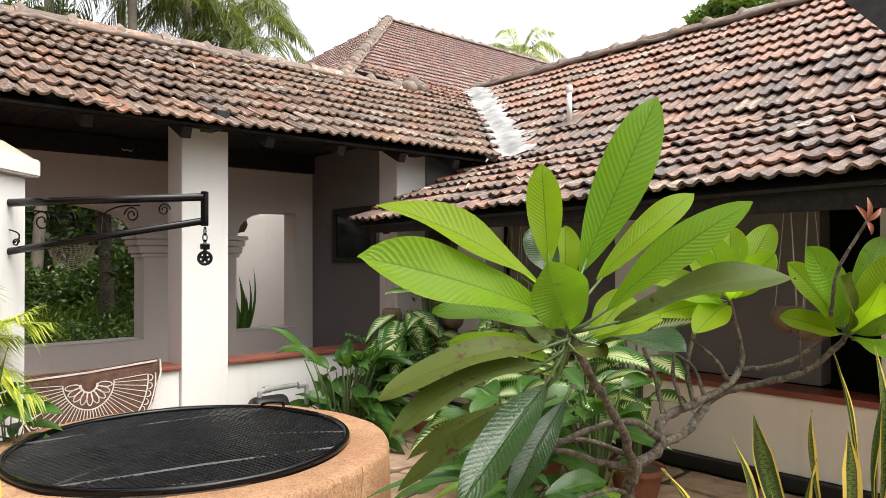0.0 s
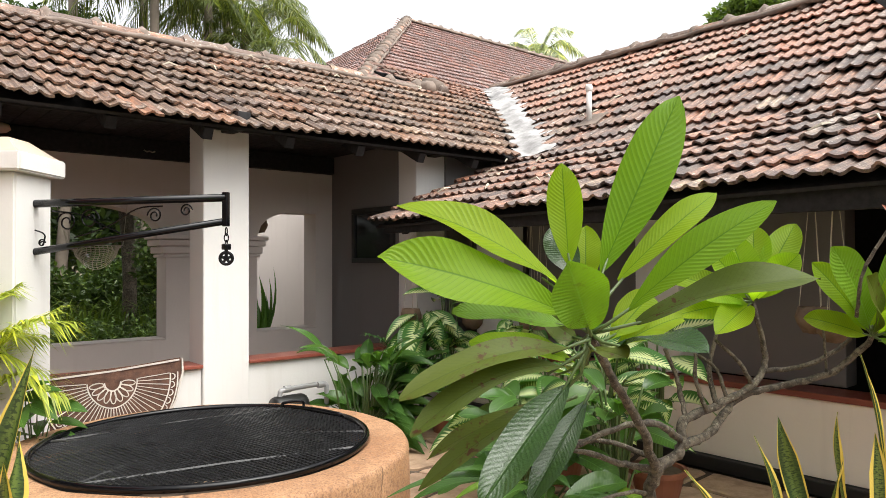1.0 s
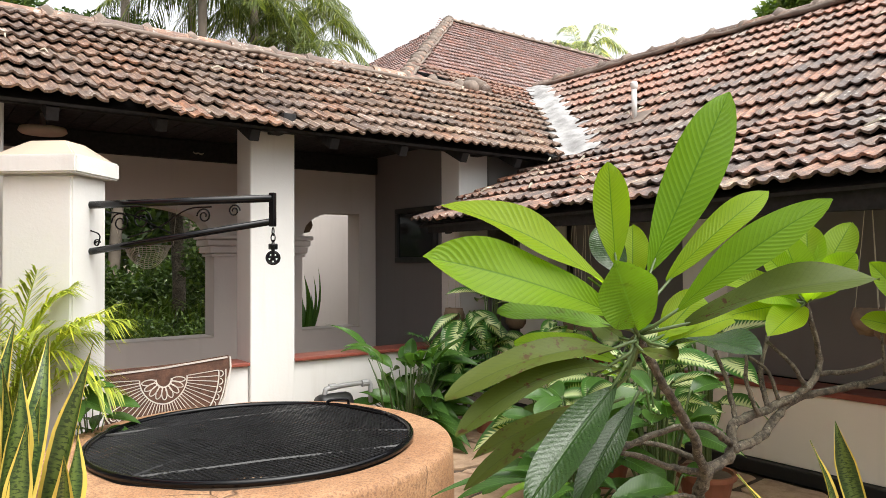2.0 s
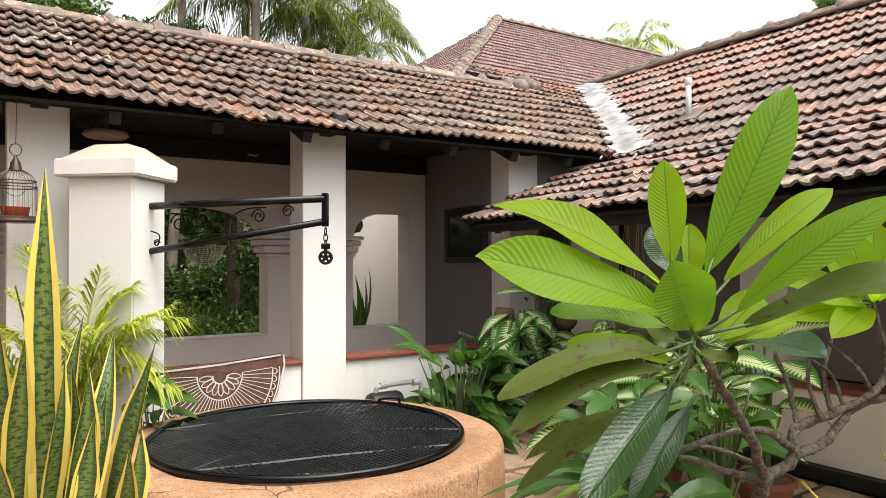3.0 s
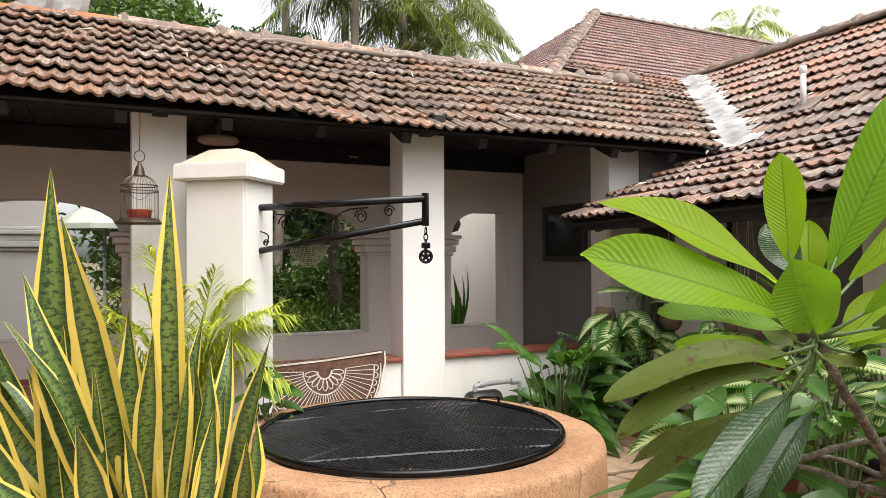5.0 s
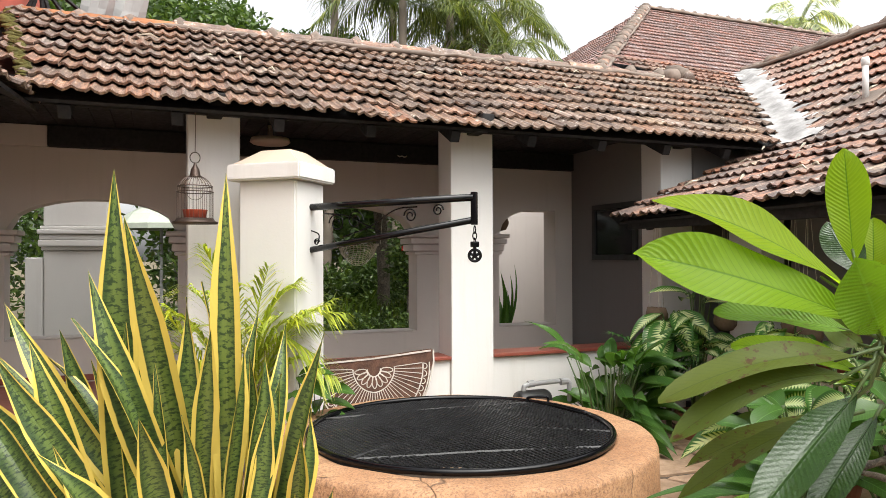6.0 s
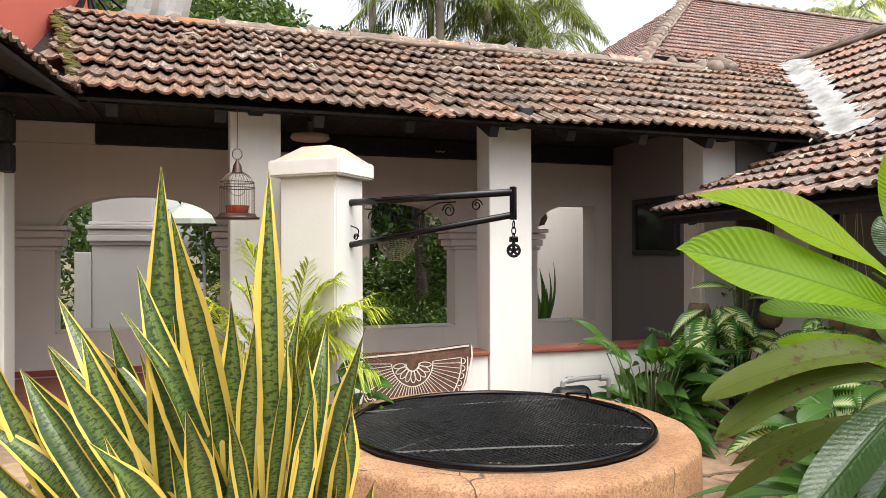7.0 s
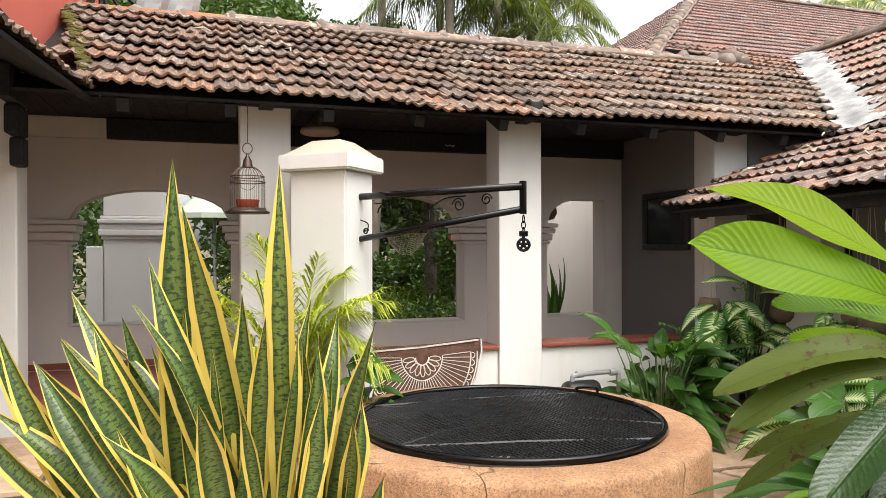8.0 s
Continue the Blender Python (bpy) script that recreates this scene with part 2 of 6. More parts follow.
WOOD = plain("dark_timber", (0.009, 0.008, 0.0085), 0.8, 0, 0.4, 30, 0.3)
IRON = plain("black_gloss_iron", (0.004, 0.004, 0.005), 0.14, 0.0, 0.3, 40, 0.1)
IRON.node_tree.nodes["Principled BSDF"].inputs["Specular IOR Level"].default_value = 0.28
RUST = plain("brown_wire", (0.10, 0.07, 0.055), 0.45, 0.6, 0.4, 60, 0.1)
REDOXIDE = plain("red_oxide", (0.27, 0.075, 0.05), 0.35, 0, 0.25, 9, 0.08)
TERRACOTTA = plain("terracotta", (0.33, 0.12, 0.065), 0.65, 0, 0.35, 14, 0.25)
ORANGE = plain("orange_plastic", (0.55, 0.10, 0.05), 0.4, 0, 0.2, 20, 0.05)
PIPE = plain("grey_pipe", (0.34, 0.34, 0.34), 0.4, 0, 0.2, 30, 0.05)
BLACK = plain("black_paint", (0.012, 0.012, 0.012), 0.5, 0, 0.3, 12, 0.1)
CEMENT = plain("pale_cement", (0.45, 0.445, 0.435), 0.8, 0, 0.55, 26, 0.9)
MORTAR = plain("grey_mortar", (0.24, 0.19, 0.155), 0.85, 0, 0.45, 25, 0.7)
ROPE = plain("pale_cord", (0.50, 0.46, 0.36), 0.8, 0, 0.25, 60, 0.3)
PVC = plain("white_pipe", (0.72, 0.71, 0.68), 0.4, 0, 0.15, 30, 0.05)
HUSK = plain("coconut_husk", (0.21, 0.14, 0.09), 0.85, 0, 0.5, 50, 0.7)
BARK = bark_material("grey_bark")
PALMBARK = plain("palm_bark", (0.22, 0.18, 0.14), 0.85, 0, 0.4, 8, 0.7)
STEM = plain("green_stem", (0.09, 0.14, 0.04), 0.45, 0, 0.3, 30, 0.1)
MATBROWN = plain("brown_mat", (0.12, 0.056, 0.034), 0.9, 0, 0.5, 110, 0.9)
MATWHITE = plain("white_print", (0.62, 0.56, 0.50), 0.8, 0, 0.25, 70, 0.3)
NETWIRE = plain("dark_net_wire", (0.028, 0.028, 0.030), 0.32, 0.5, 0.3, 60, 0.1)
WATER = plain("dark_water", (0.006, 0.008, 0.007), 0.06, 0, 0.2, 4, 0.02)
SHEET = plain("faded_sheet", (0.34, 0.34, 0.33), 0.6, 0, 0.35, 9, 0.2)
GLASSY = plain("dark_picture_glass", (0.012, 0.014, 0.016), 0.12, 0, 0.3, 5, 0.0)
MOSS = plain("bright_moss", (0.15, 0.14, 0.035), 0.9, 0, 0.5, 45, 0.9)
FLAG = stone_material("flagstone", (0.58, 0.40, 0.26), (0.46, 0.31, 0.21))
JOINT = plain("paving_joint", (0.12, 0.085, 0.06), 0.9, 0, 0.4, 30, 0.6)
WELL = well_material("ochre_render")
SOIL = ground_material("garden_soil")
PLUM = leaf_material("plumeria_leaf", (0.22, 0.37, 0.020), (0.085, 0.20, 0.015), gloss=0.40, through_light=0.6, shine=0.2)
PLUM_DEEP = leaf_material("plumeria_leaf_deep", (0.15, 0.295, 0.017), (0.07, 0.17, 0.012), gloss=0.40, through_light=0.5, shine=0.2)
PLUM_MID = leaf_material("plumeria_leaf_full_grown", (0.13, 0.26, 0.018), (0.15, 0.29, 0.035), spots=0.35, gloss=0.38, through_light=0.35, shine=0.25)
# two darker leaf colours, mostly for the lower leaves: one spotted, one glossy
PLUM_SPOTTED = leaf_material("plumeria_leaf_dark_spotted", (0.072, 0.102, 0.018), (0.048, 0.070, 0.013), spots=1.0, gloss=0.42, through_light=0.2, shine=0.14)
PLUM_DARK = leaf_material("plumeria_leaf_dark_glossy", (0.020, 0.052, 0.012), (0.04, 0.08, 0.022), gloss=0.20, through_light=0.08, shine=0.42)
SANS = leaf_material("sansevieria_leaf", (0.115, 0.175, 0.045), (0, 0, 0), (0.64, 0.49, 0.10), "bands", gloss=0.36, through_light=0.1, shine=0.4)
DIEFF = leaf_material("dieffenbachia_leaf", (0.06, 0.17, 0.035), (0, 0, 0), (0.66, 0.72, 0.40), "feather", gloss=0.3, vein_count=16)
BROAD = leaf_material("broad_leaf", (0.062, 0.145, 0.034), (0.12, 0.25, 0.06), gloss=0.22, vein_count=20)
ARECA = foliage_material("areca_leaflet", (0.36, 0.44, 0.05), 0.4)
FERNY = foliage_material("small_palm_leaflet", (0.035, 0.10, 0.025))
TREE = foliage_material("tree_leaf", (0.07, 0.125, 0.028), 0.6)
TREE_PALE = foliage_material("light_tree_leaf", (0.12, 0.20, 0.035))
PALM = foliage_material("palm_leaflet", (0.13, 0.17, 0.045), 0.6)
# aerial haze is painted in as a whitish leaf colour
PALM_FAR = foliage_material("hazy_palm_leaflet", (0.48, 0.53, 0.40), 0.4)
FLOWER = plain("red_flower", (0.60, 0.05, 0.04), 0.5)


def finish(name, me, material, parent=None, label="", smooth=False):
    me.materials.append(material)
    if smooth:
        me.polygons.foreach_set("use_smooth", [True] * len(me.polygons))
    ob = new(name, me)
    if parent is not None:
        ob.parent = parent
        ob.matrix_parent_inverse = WORLD_OF[parent].inverted() if parent in WORLD_OF else Matrix()
    if label:
        ob["label"] = label
    return ob


WORLD_OF = {}


def thing(name, at, label="", category="", group="", kind=""):
    """An Empty at the base of a thing; its parts are given in world places."""
    e = new(name)
    e.location = at
    WORLD_OF[e] = Matrix.Translation(at)
    return tagged(e, label, category, group, kind)


def part(name, bm, material, parent=None, label="", smooth=False):
    me = bpy.data.meshes.new(name)
    bm.to_mesh(me)
    bm.free()
    return finish(name, me, material, parent, label, smooth)


def pydata(name, verts, faces, material, parent=None, label="", smooth=False, uvs=None):
    me = bpy.data.meshes.new(name)
    me.from_pydata(verts, [], faces)
    if uvs is not None:
        layer = me.uv_layers.new(name="UVMap")
        idx = np.empty(len(me.loops), dtype=np.int32)
        me.loops.foreach_get("vertex_index", idx)
        layer.data.foreach_set("uv", np.asarray(uvs, dtype=np.float32)[idx].ravel())
    return finish(name, me, material, parent, label, smooth)


def box_bm(x0, x1, y0, y1, z0, z1, bevel=0.008, bm=None):
    own = bm or bmesh.new()
    r = bmesh.ops.create_cube(own, size=1.0)
    for v in r["verts"]:
        v.co = Vector((x0 + (v.co.x + 0.5) * (x1 - x0), y0 + (v.co.y + 0.5) * (y1 - y0), z0 + (v.co.z + 0.5) * (z1 - z0)))
    if bevel:
        es = list({e for v in r["verts"] for e in v.link_edges})
        bmesh.ops.bevel(own, geom=es, offset=bevel, segments=2, affect="EDGES", profile=0.6)
    return own


def lathe(profile, at=(0, 0, 0), n=28):
    """Verts and faces of a turned form: profile of (radius, height)."""
    v, f = [], []
    for r, z in profile:
        for k in range(n):
            a = 2 * math.pi * k / n
            v.append((at[0] + r * math.cos(a), at[1] + r * math.sin(a), at[2] + z))
    for j in range(len(profile) - 1):
        for k in range(n):
            a, b = j * n + k, j * n + (k + 1) % n
            f.append((a, b, b + n, a + n))
    return v, f


def tube(path, radius, n=8, taper=None, knots=0.0, rnd=None):
    """Verts and faces of a tube along a path of points; radius or a list of radii."""
    pts = [Vector(p) for p in path]
    rad = radius if isinstance(radius, (list, tuple)) else [radius] * len(pts)
    v, f = [], []
    side = None
    for k, p in enumerate(pts):
        t = (pts[min(k + 1, len(pts) - 1)] - pts[max(k - 1, 0)]).normalized()
        if side is None:
            side = t.orthogonal().normalized()
        side = (side - t * side.dot(t)).normalized()
        up = t.cross(side)
        for j in range(n):
            a = 2 * math.pi * j / n
            r = rad[k] * (1 + (rnd.uniform(-knots, knots) if rnd else 0))
            v.append(tuple(p + side * (r * math.cos(a)) + up * (r * math.sin(a))))
    for k in range(len(pts) - 1):
        for j in range(n):
            a, b = k * n + j, k * n + (j + 1) % n
            f.append((a, b, b + n, a + n))
    f.append(tuple(range(n))[::-1])
    f.append(tuple(range((len(pts) - 1) * n, len(pts) * n)))
    return v, f


def join(*sets):
    v, f = [], []
    for vs, fs in sets:
        o = len(v)
        v += list(vs)
        f += [tuple(i + o for i in q) for q in fs]
    return v, f


def smooth_path(points, per=6):
    """A Catmull-Rom line through the points."""
    p = [Vector(q) for q in points]
    p = [2 * p[0] - p[1]] + p + [2 * p[-1] - p[-2]]
    out = []
    for k in range(1, len(p) - 2):
        for j in range(per):
            t = j / per
            a, b, c, d = p[k - 1], p[k], p[k + 1], p[k + 2]
            out.append(0.5 * (2 * b + (c - a) * t + (2 * a - 5 * b + 4 * c - d) * t * t + (3 * b - a - 3 * c + d) * t ** 3))
    out.append(p[-2])
    return out


def leaf_shape(kind, v):
    if kind == "plumeria":
        if v < 0.58:
            return 0.05 + 0.95 * math.sin(0.5 * math.pi * v / 0.58) ** 0.85
        return max(0.015, 1 - ((v - 0.58) / 0.42) ** 2.3) ** 0.72
    if kind == "sword":
        return (0.40 + 0.60 * math.sin(math.pi * min(1, v * 0.86 + 0.08))) * min(1, (1 - v) * 3.4) ** 0.75
    if kind == "broad":
        return math.sin(math.pi * v ** 0.8) ** 0.8 if 0 < v < 1 else 0.0
    if kind == "lance":
        return math.sin(math.pi * v ** 0.72) ** 1.15 if 0 < v < 1 else 0.0
    return math.sin(math.pi * v) ** 0.9


def leaf_mesh(base, tip, width, face, bow=0.1, camber=0.15, kind="plumeria", rows=14, cols=6, twist=0.0, wave=0.0, seed=0):
    """Verts, faces and UVs of one leaf from base to tip; face: the way its upper side looks; bow: sag of its middle, in lengths."""
    r = random.Random(seed)
    b, t = Vector(base), Vector(tip)
    d = t - b
    ln = d.length
    d = d / ln
    f0 = Vector(face)
    f0 = (f0 - d * f0.dot(d)).normalized()
    verts, uvs = [], []
    ph = r.uniform(0, 6)
    for i in range(rows + 1):
        v = i / rows
        mid = b + d * (ln * v) + f0 * (bow * ln * 4 * v * (1 - v))
        ft = f0
        if twist:
            ft = Matrix.Rotation(twist * v, 3, d) @ f0
        s = d.cross(ft).normalized()
        w = width * 0.5 * leaf_shape(kind, v)
        for j in range(cols + 1):
            u = j / cols * 2 - 1
            ripple = wave * width * math.sin(9 * v + ph + (2 if u > 0 else 0)) * abs(u)
            p = mid + s * (u * w * (1 - 0.25 * camber * abs(u))) + ft * (camber * w * abs(u) ** 1.3 + ripple)
            verts.append(tuple(p))
            uvs.append((j / cols, v))
    faces = []
    for i in range(rows):
        for j in range(cols):
            a = i * (cols + 1) + j
            faces.append((a, a + 1, a + cols + 2, a + cols + 1))
    return verts, faces, uvs


def leaf(parent, material, base, tip, width, face, name="leaf", label="", **more):
    v, f, uv = leaf_mesh(base, tip, width, face, **more)
    return pydata(name, v, f, material, parent, label, True, uv)


# ---- ground, walls and columns ----
g = bmesh.new()
bmesh.ops.create_grid(g, x_segments=40, y_segments=40, size=400)
for vv in g.verts:
    vv.co.z = -0.03 + 0.012 * noise.noise(vv.co * 0.3)
tagged(part("ground", g, SOIL), "brown garden soil with scattered grass", "ground", kind="structure")

COL_Y, WALL_Y, FLOOR_Z, LEDGE_Z = 5.17, 6.61, 0.36, 0.59


def join_boxes(boxes):
    bm = bmesh.new()
    for b in boxes:
        box_bm(*b, 0.02, bm)
    return bm


def column(x0, x1, y0, y1, z0, z1, label, ledge=False):
    c = thing("column", ((x0 + x1) / 2, (y0 + y1) / 2, z0), label, "column", "columns of the verandah")
    part("shaft", box_bm(x0, x1, y0, y1, z0, z1, 0.012), WHITE, c)
    part("bracket", box_bm((x0 + x1) / 2 - 0.05, (x0 + x1) / 2 + 0.05, y0 - 0.30, y0 - 0.004, z1 - 0.12, z1, 0.01), WOOD, c, "dark timber bracket under the eave")
    return c


for cx in ((-1.44, -1.09), (0.24, 0.58), (2.135, 2.49), (4.10, 4.44)):
    column(cx[0], cx[1], COL_Y, COL_Y + 0.27, 0.0, 2.40, "square white plastered column carrying the tiled eave")


def seat_wall(x0, x1):
    w = thing("dwarf_wall", ((x0 + x1) / 2, COL_Y + 0.13, 0), "low white plastered wall with a red oxide top between columns", "low wall")
    part("body", box_bm(x0, x1, COL_Y + 0.03, COL_Y + 0.24, 0, LEDGE_Z - 0.028, 0.006), WHITE, w)
    part("coping", box_bm(x0, x1, COL_Y - 0.005, COL_Y + 0.265, LEDGE_Z - 0.026, LEDGE_Z, 0.006), REDOXIDE, w, "red oxide coping")


seat_wall(0.582, 2.133)
seat_wall(2.492, 4.098)
tagged(part("verandah_floor", box_bm(-4.5, 4.05, COL_Y + 0.10, WALL_Y - 0.01, -0.02, FLOOR_Z - 0.01, 0.01), REDOXIDE), "polished red oxide verandah floor", "floor", kind="structure")
tagged(part("verandah_edge", box_bm(-4.5, 0.238, COL_Y + 0.02, COL_Y + 0.098, -0.02, FLOOR_Z - 0.012, 0.01), REDOXIDE), "red oxide edge of the verandah floor", "floor", kind="structure")
part("skirting", box_bm(-4.5, 4.05, WALL_Y - 0.014, WALL_Y - 0.002, FLOOR_Z, FLOOR_Z + 0.05, 0.003), REDOXIDE)["kind"] = "structure"


def arched_wall(name, x0, x1, z0, z1, y0, y1, openings, material):
    """A wall along x with arched openings (left, right, sill, spring, rise, form) that go through it."""
    xs = [x0]
    v, f = [], []

    def top(op, x):
        l, r, sill, spring, rise, form = op
        if form == "half":
            q = max(0.0, 1 - (x - l) / (0.62 * (r - l)))
        else:
            q = abs((x - (l + r) / 2) / ((r - l) / 2))
        return spring + rise * math.sqrt(max(0.0, 1 - min(1, q) ** 2.2))

    def slab(xa, xb, za0, za1, zb0, zb1):
        o = len(v)
        for y in (y0, y1):
            v.extend([(xa, y, za0), (xb, y, zb0), (xb, y, zb1), (xa, y, za1)])
        f.extend([tuple(o + i for i in q) for q in ((0, 1, 2, 3), (5, 4, 7, 6), (4, 5, 1, 0), (3, 2, 6, 7), (4, 0, 3, 7), (1, 5, 6, 2))])

    at = x0
    for op in openings:
        l, r, sill, spring, rise, form = op
        slab(at, l, z0, z1, z0, z1)
        slab(l, r, z0, sill, z0, sill)
        n = 16
        for k in range(n):
            a, b = l + (r - l) * k / n, l + (r - l) * (k + 1) / n
            slab(a, b, top(op, a), z1, top(op, b), z1)
        at = r
    slab(at, x1, z0, z1, z0, z1)
    return pydata(name, v, f, material)


OPENINGS = [(-1.06, 0.22, 0.70, 1.56, 0.27, "full"), (0.86, 2.37, 0.635, 1.56, 0.27, "full"), (3.25, 3.905, 0.640, 1.56, 0.26, "half")]
tagged(arched_wall("wall_back", -6.0, 4.36, 0, 2.24, WALL_Y, WALL_Y + 0.24, OPENINGS, SHADED_WHITE), "plastered verandah wall with three arched openings, shade put into its colour", "wall", kind="structure")


def capital(x, side):
    """The moulded impost at the springing of an arch; side: the way it projects."""
    t = thing("impost", (x, WALL_Y, 1.36), "moulded plaster impost at the springing of an arch, toned down for shade", "moulding", "imposts of the arches")
    for k, (z0, z1, d) in enumerate(((1.37, 1.40, 0.03), (1.405, 1.47, 0.05), (1.475, 1.53, 0.075), (1.535, 1.575, 0.10))):
        a, b = (x - 0.02, x + d) if side > 0 else (x - d, x + 0.02)
        a, b = (a - 0.30, b) if side > 0 else (a, b + 0.30)
        part("band", box_bm(a, b, WALL_Y - d * 0.6, WALL_Y + 0.24 + d * 0.6, z0, z1, 0.012), SHADED_WHITE, t)


for ox, sd in ((-1.06, 1), (0.22, -1), (0.86, 1), (2.37, -1), (3.25, 1)):
    capital(ox, sd)
for so in OPENINGS:
    tagged(part("sill", box_bm(so[0] + 0.003, so[1] - 0.003, WALL_Y + 0.003, WALL_Y + 0.237, so[2] + 0.003, so[2] + 0.012, 0.003), SHADED_WHITE), kind="structure")

END_X = 4.10
tagged(part("wall_end", box_bm(END_X, END_X + 0.24, COL_Y + 0.272, WALL_Y - 0.003, 0, 2.42, 0.006), DEEP_SHADE_WALL), "plastered end wall of the verandah in shade", "wall", kind="structure")
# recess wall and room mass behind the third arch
# recess walls take the shaded plaster colour to dim them
tagged(part("wall_recess", box_bm(3.85, 6.2, 9.0, 9.15, 0, 2.5, 0.006), SHADED_WHITE), "white plastered wall behind the arch", "wall", kind="structure")
tagged(part("wall_recess_side", box_bm(5.35, 5.5, WALL_Y + 0.245, 8.997, 0, 2.5, 0.006), SHADED_WHITE), "white plastered side wall", "wall", kind="structure")
# added slab, out of view, that holds sky light off the recess walls
tagged(part("recess_sky_blocker", box_bm(3.3, 5.5, WALL_Y + 0.245, 7.40, 2.503, 2.60, 0.006), SHADED_WHITE), "unseen slab added behind the arch to block sky light", "ceiling", kind="structure")

# ceiling of the verandah: dark boards under the rafters
def board_ceiling(x0, x1, y0, y1, z):
    bm = bmesh.new()
    n = int((x1 - x0) / 0.14)
    for k in range(n):
        box_bm(x0 + k * 0.14, x0 + k * 0.14 + 0.134, y0, y1, z, z + 0.02, 0, bm)
    box_bm(x0, x1, y0, y1, z + 0.021, z + 0.03, 0, bm)
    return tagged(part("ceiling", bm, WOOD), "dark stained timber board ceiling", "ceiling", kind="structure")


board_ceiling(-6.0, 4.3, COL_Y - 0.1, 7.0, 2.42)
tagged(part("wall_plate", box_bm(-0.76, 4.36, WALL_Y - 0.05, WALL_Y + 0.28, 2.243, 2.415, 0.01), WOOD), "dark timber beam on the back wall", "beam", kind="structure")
tagged(part("wall_back_head", box_bm(-6.0, -0.765, WALL_Y, WALL_Y + 0.24, 2.243, 2.415, 0.006), SHADED_WHITE), "plastered wall under the ceiling, shade put into its colour", "wall", kind="structure")
tagged(part("front_beam", box_bm(-6.0, 4.6, COL_Y + 0.05, COL_Y + 0.2, 2.405, 2.418, 0.004), WOOD), kind="structure")
tagged(part("fascia", box_bm(-0.75, 4.85, 5.02, 5.06, 2.28, 2.40, 0.006), WOOD), "dark timber fascia under the tiles", "fascia", kind="structure")

# right wing
RW = 4.38
rw = thing("wing_wall", (RW + 0.1, 2, 0), "white low wall with red ledge under open dark wing", "low wall")
part("body", box_bm(RW, RW + 0.2, -4, COL_Y - 0.02, 0.09, 0.535, 0.006), BOUNCE_WHITE, rw)
part("coping", box_bm(RW - 0.02, RW + 0.24, -4, COL_Y - 0.02, 0.538, 0.575, 0.006), REDOXIDE, rw, "red oxide coping")
part("plinth", box_bm(RW - 0.05, RW + 0.2, -4, COL_Y - 0.02, 0, 0.087, 0.01), BLACK, rw, "black painted plinth")
for py, lab in ((2.72, "white"), (4.35, "white"), (1.05, "white"), (-1.2, "white")):
    column(RW + 0.01, RW + 0.25, py, py + 0.34, 0.578, 1.92, "square white plastered column on the low wall")
# near-black colour here paints the darkness of the wing's opening
tagged(part("wall_inner", box_bm(5.7, 5.9, -5, 5.2, 0, 2.06, 0.006), WOOD), "inner wall of the wing, deep shade put into its near-black colour", "wall", kind="structure")
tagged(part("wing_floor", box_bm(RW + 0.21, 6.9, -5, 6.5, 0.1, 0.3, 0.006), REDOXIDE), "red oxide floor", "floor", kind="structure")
# added out of view, set low to keep light off the wing interior
tagged(part("wing_ceiling", box_bm(4.82, 7.0, -5, 4.9, 2.06, 2.1, 0.006), WOOD), "unseen low ceiling added to keep the wing interior dark", "ceiling", kind="structure")
tagged(part("wing_upper_wall", box_bm(RW + 0.012, RW + 0.2, -5, 4.34, 1.70, 1.92, 0.006), DEEP_SHADE_WALL), "plaster lintel in shade", "wall", kind="structure")

tagged(part("wing_end_wall", box_bm(END_X + 0.345, 7.4, COL_Y - 0.015, COL_Y + 0.2, 0, 2.4, 0.006), DEEP_SHADE_WALL), "plastered end wall of the wing", "wall", kind="structure")
tagged(part("wing_inner_wall", box_bm(4.64, 4.80, 1.78, 4.3, 0.578, 2.05, 0.006), DEEP_SHADE_WALL), "plastered wall in the shade of the wing", "wall", kind="structure")
# left wing: red gable wall over a narrow tiled lean-to, step and platform
tagged(part("wall_red", box_bm(-1.45, -1.05, 2.4, 8.6, 2.46, 5.2, 0.01), REDWALL), "terracotta-red painted wall above the roof", "wall", kind="structure")
tagged(part("step", box_bm(-5, 0.05, 3.95, COL_Y + 0.015, -0.02, 0.17, 0.01), JOINT), "paved step before the verandah", "step", kind="structure")
# invented wall hidden past the column; it darkens the verandah's left end
tagged(part("left_light_blocker", box_bm(-2.45, -2.25, 1.9, WALL_Y - 0.004, -0.01, 2.41, 0.006), SHADED_WHITE), "unseen wall added to keep light out of the left end", "wall", kind="structure")
# the near side of the court: plain walls that close it
tagged(part("wall_south", box_bm(-6, 8, -4.4, -4.2, 0, 3.0, 0.01), WHITE), "white plastered wall closing the court", "wall", kind="structure")
tagged(part("wall_west", box_bm(-5.2, -5.0, -4.2, 5, 0, 2.2, 0.01), WHITE), "white plastered wall closing the court", "wall", kind="structure")


# ---- roofs ----
TW, TL = 0.197, 0.36
PROFILE = ((0.0, 0.004), (0.012, 0.012), (0.024, 0.021), (0.036, 0.022), (0.050, 0.011), (0.062, 0.003), (0.078, 0.000), (0.096, 0.003),
           (0.110, 0.012), (0.122, 0.021), (0.134, 0.022), (0.148, 0.011), (0.160, 0.003), (0.180, 0.000), (0.203, 0.003))


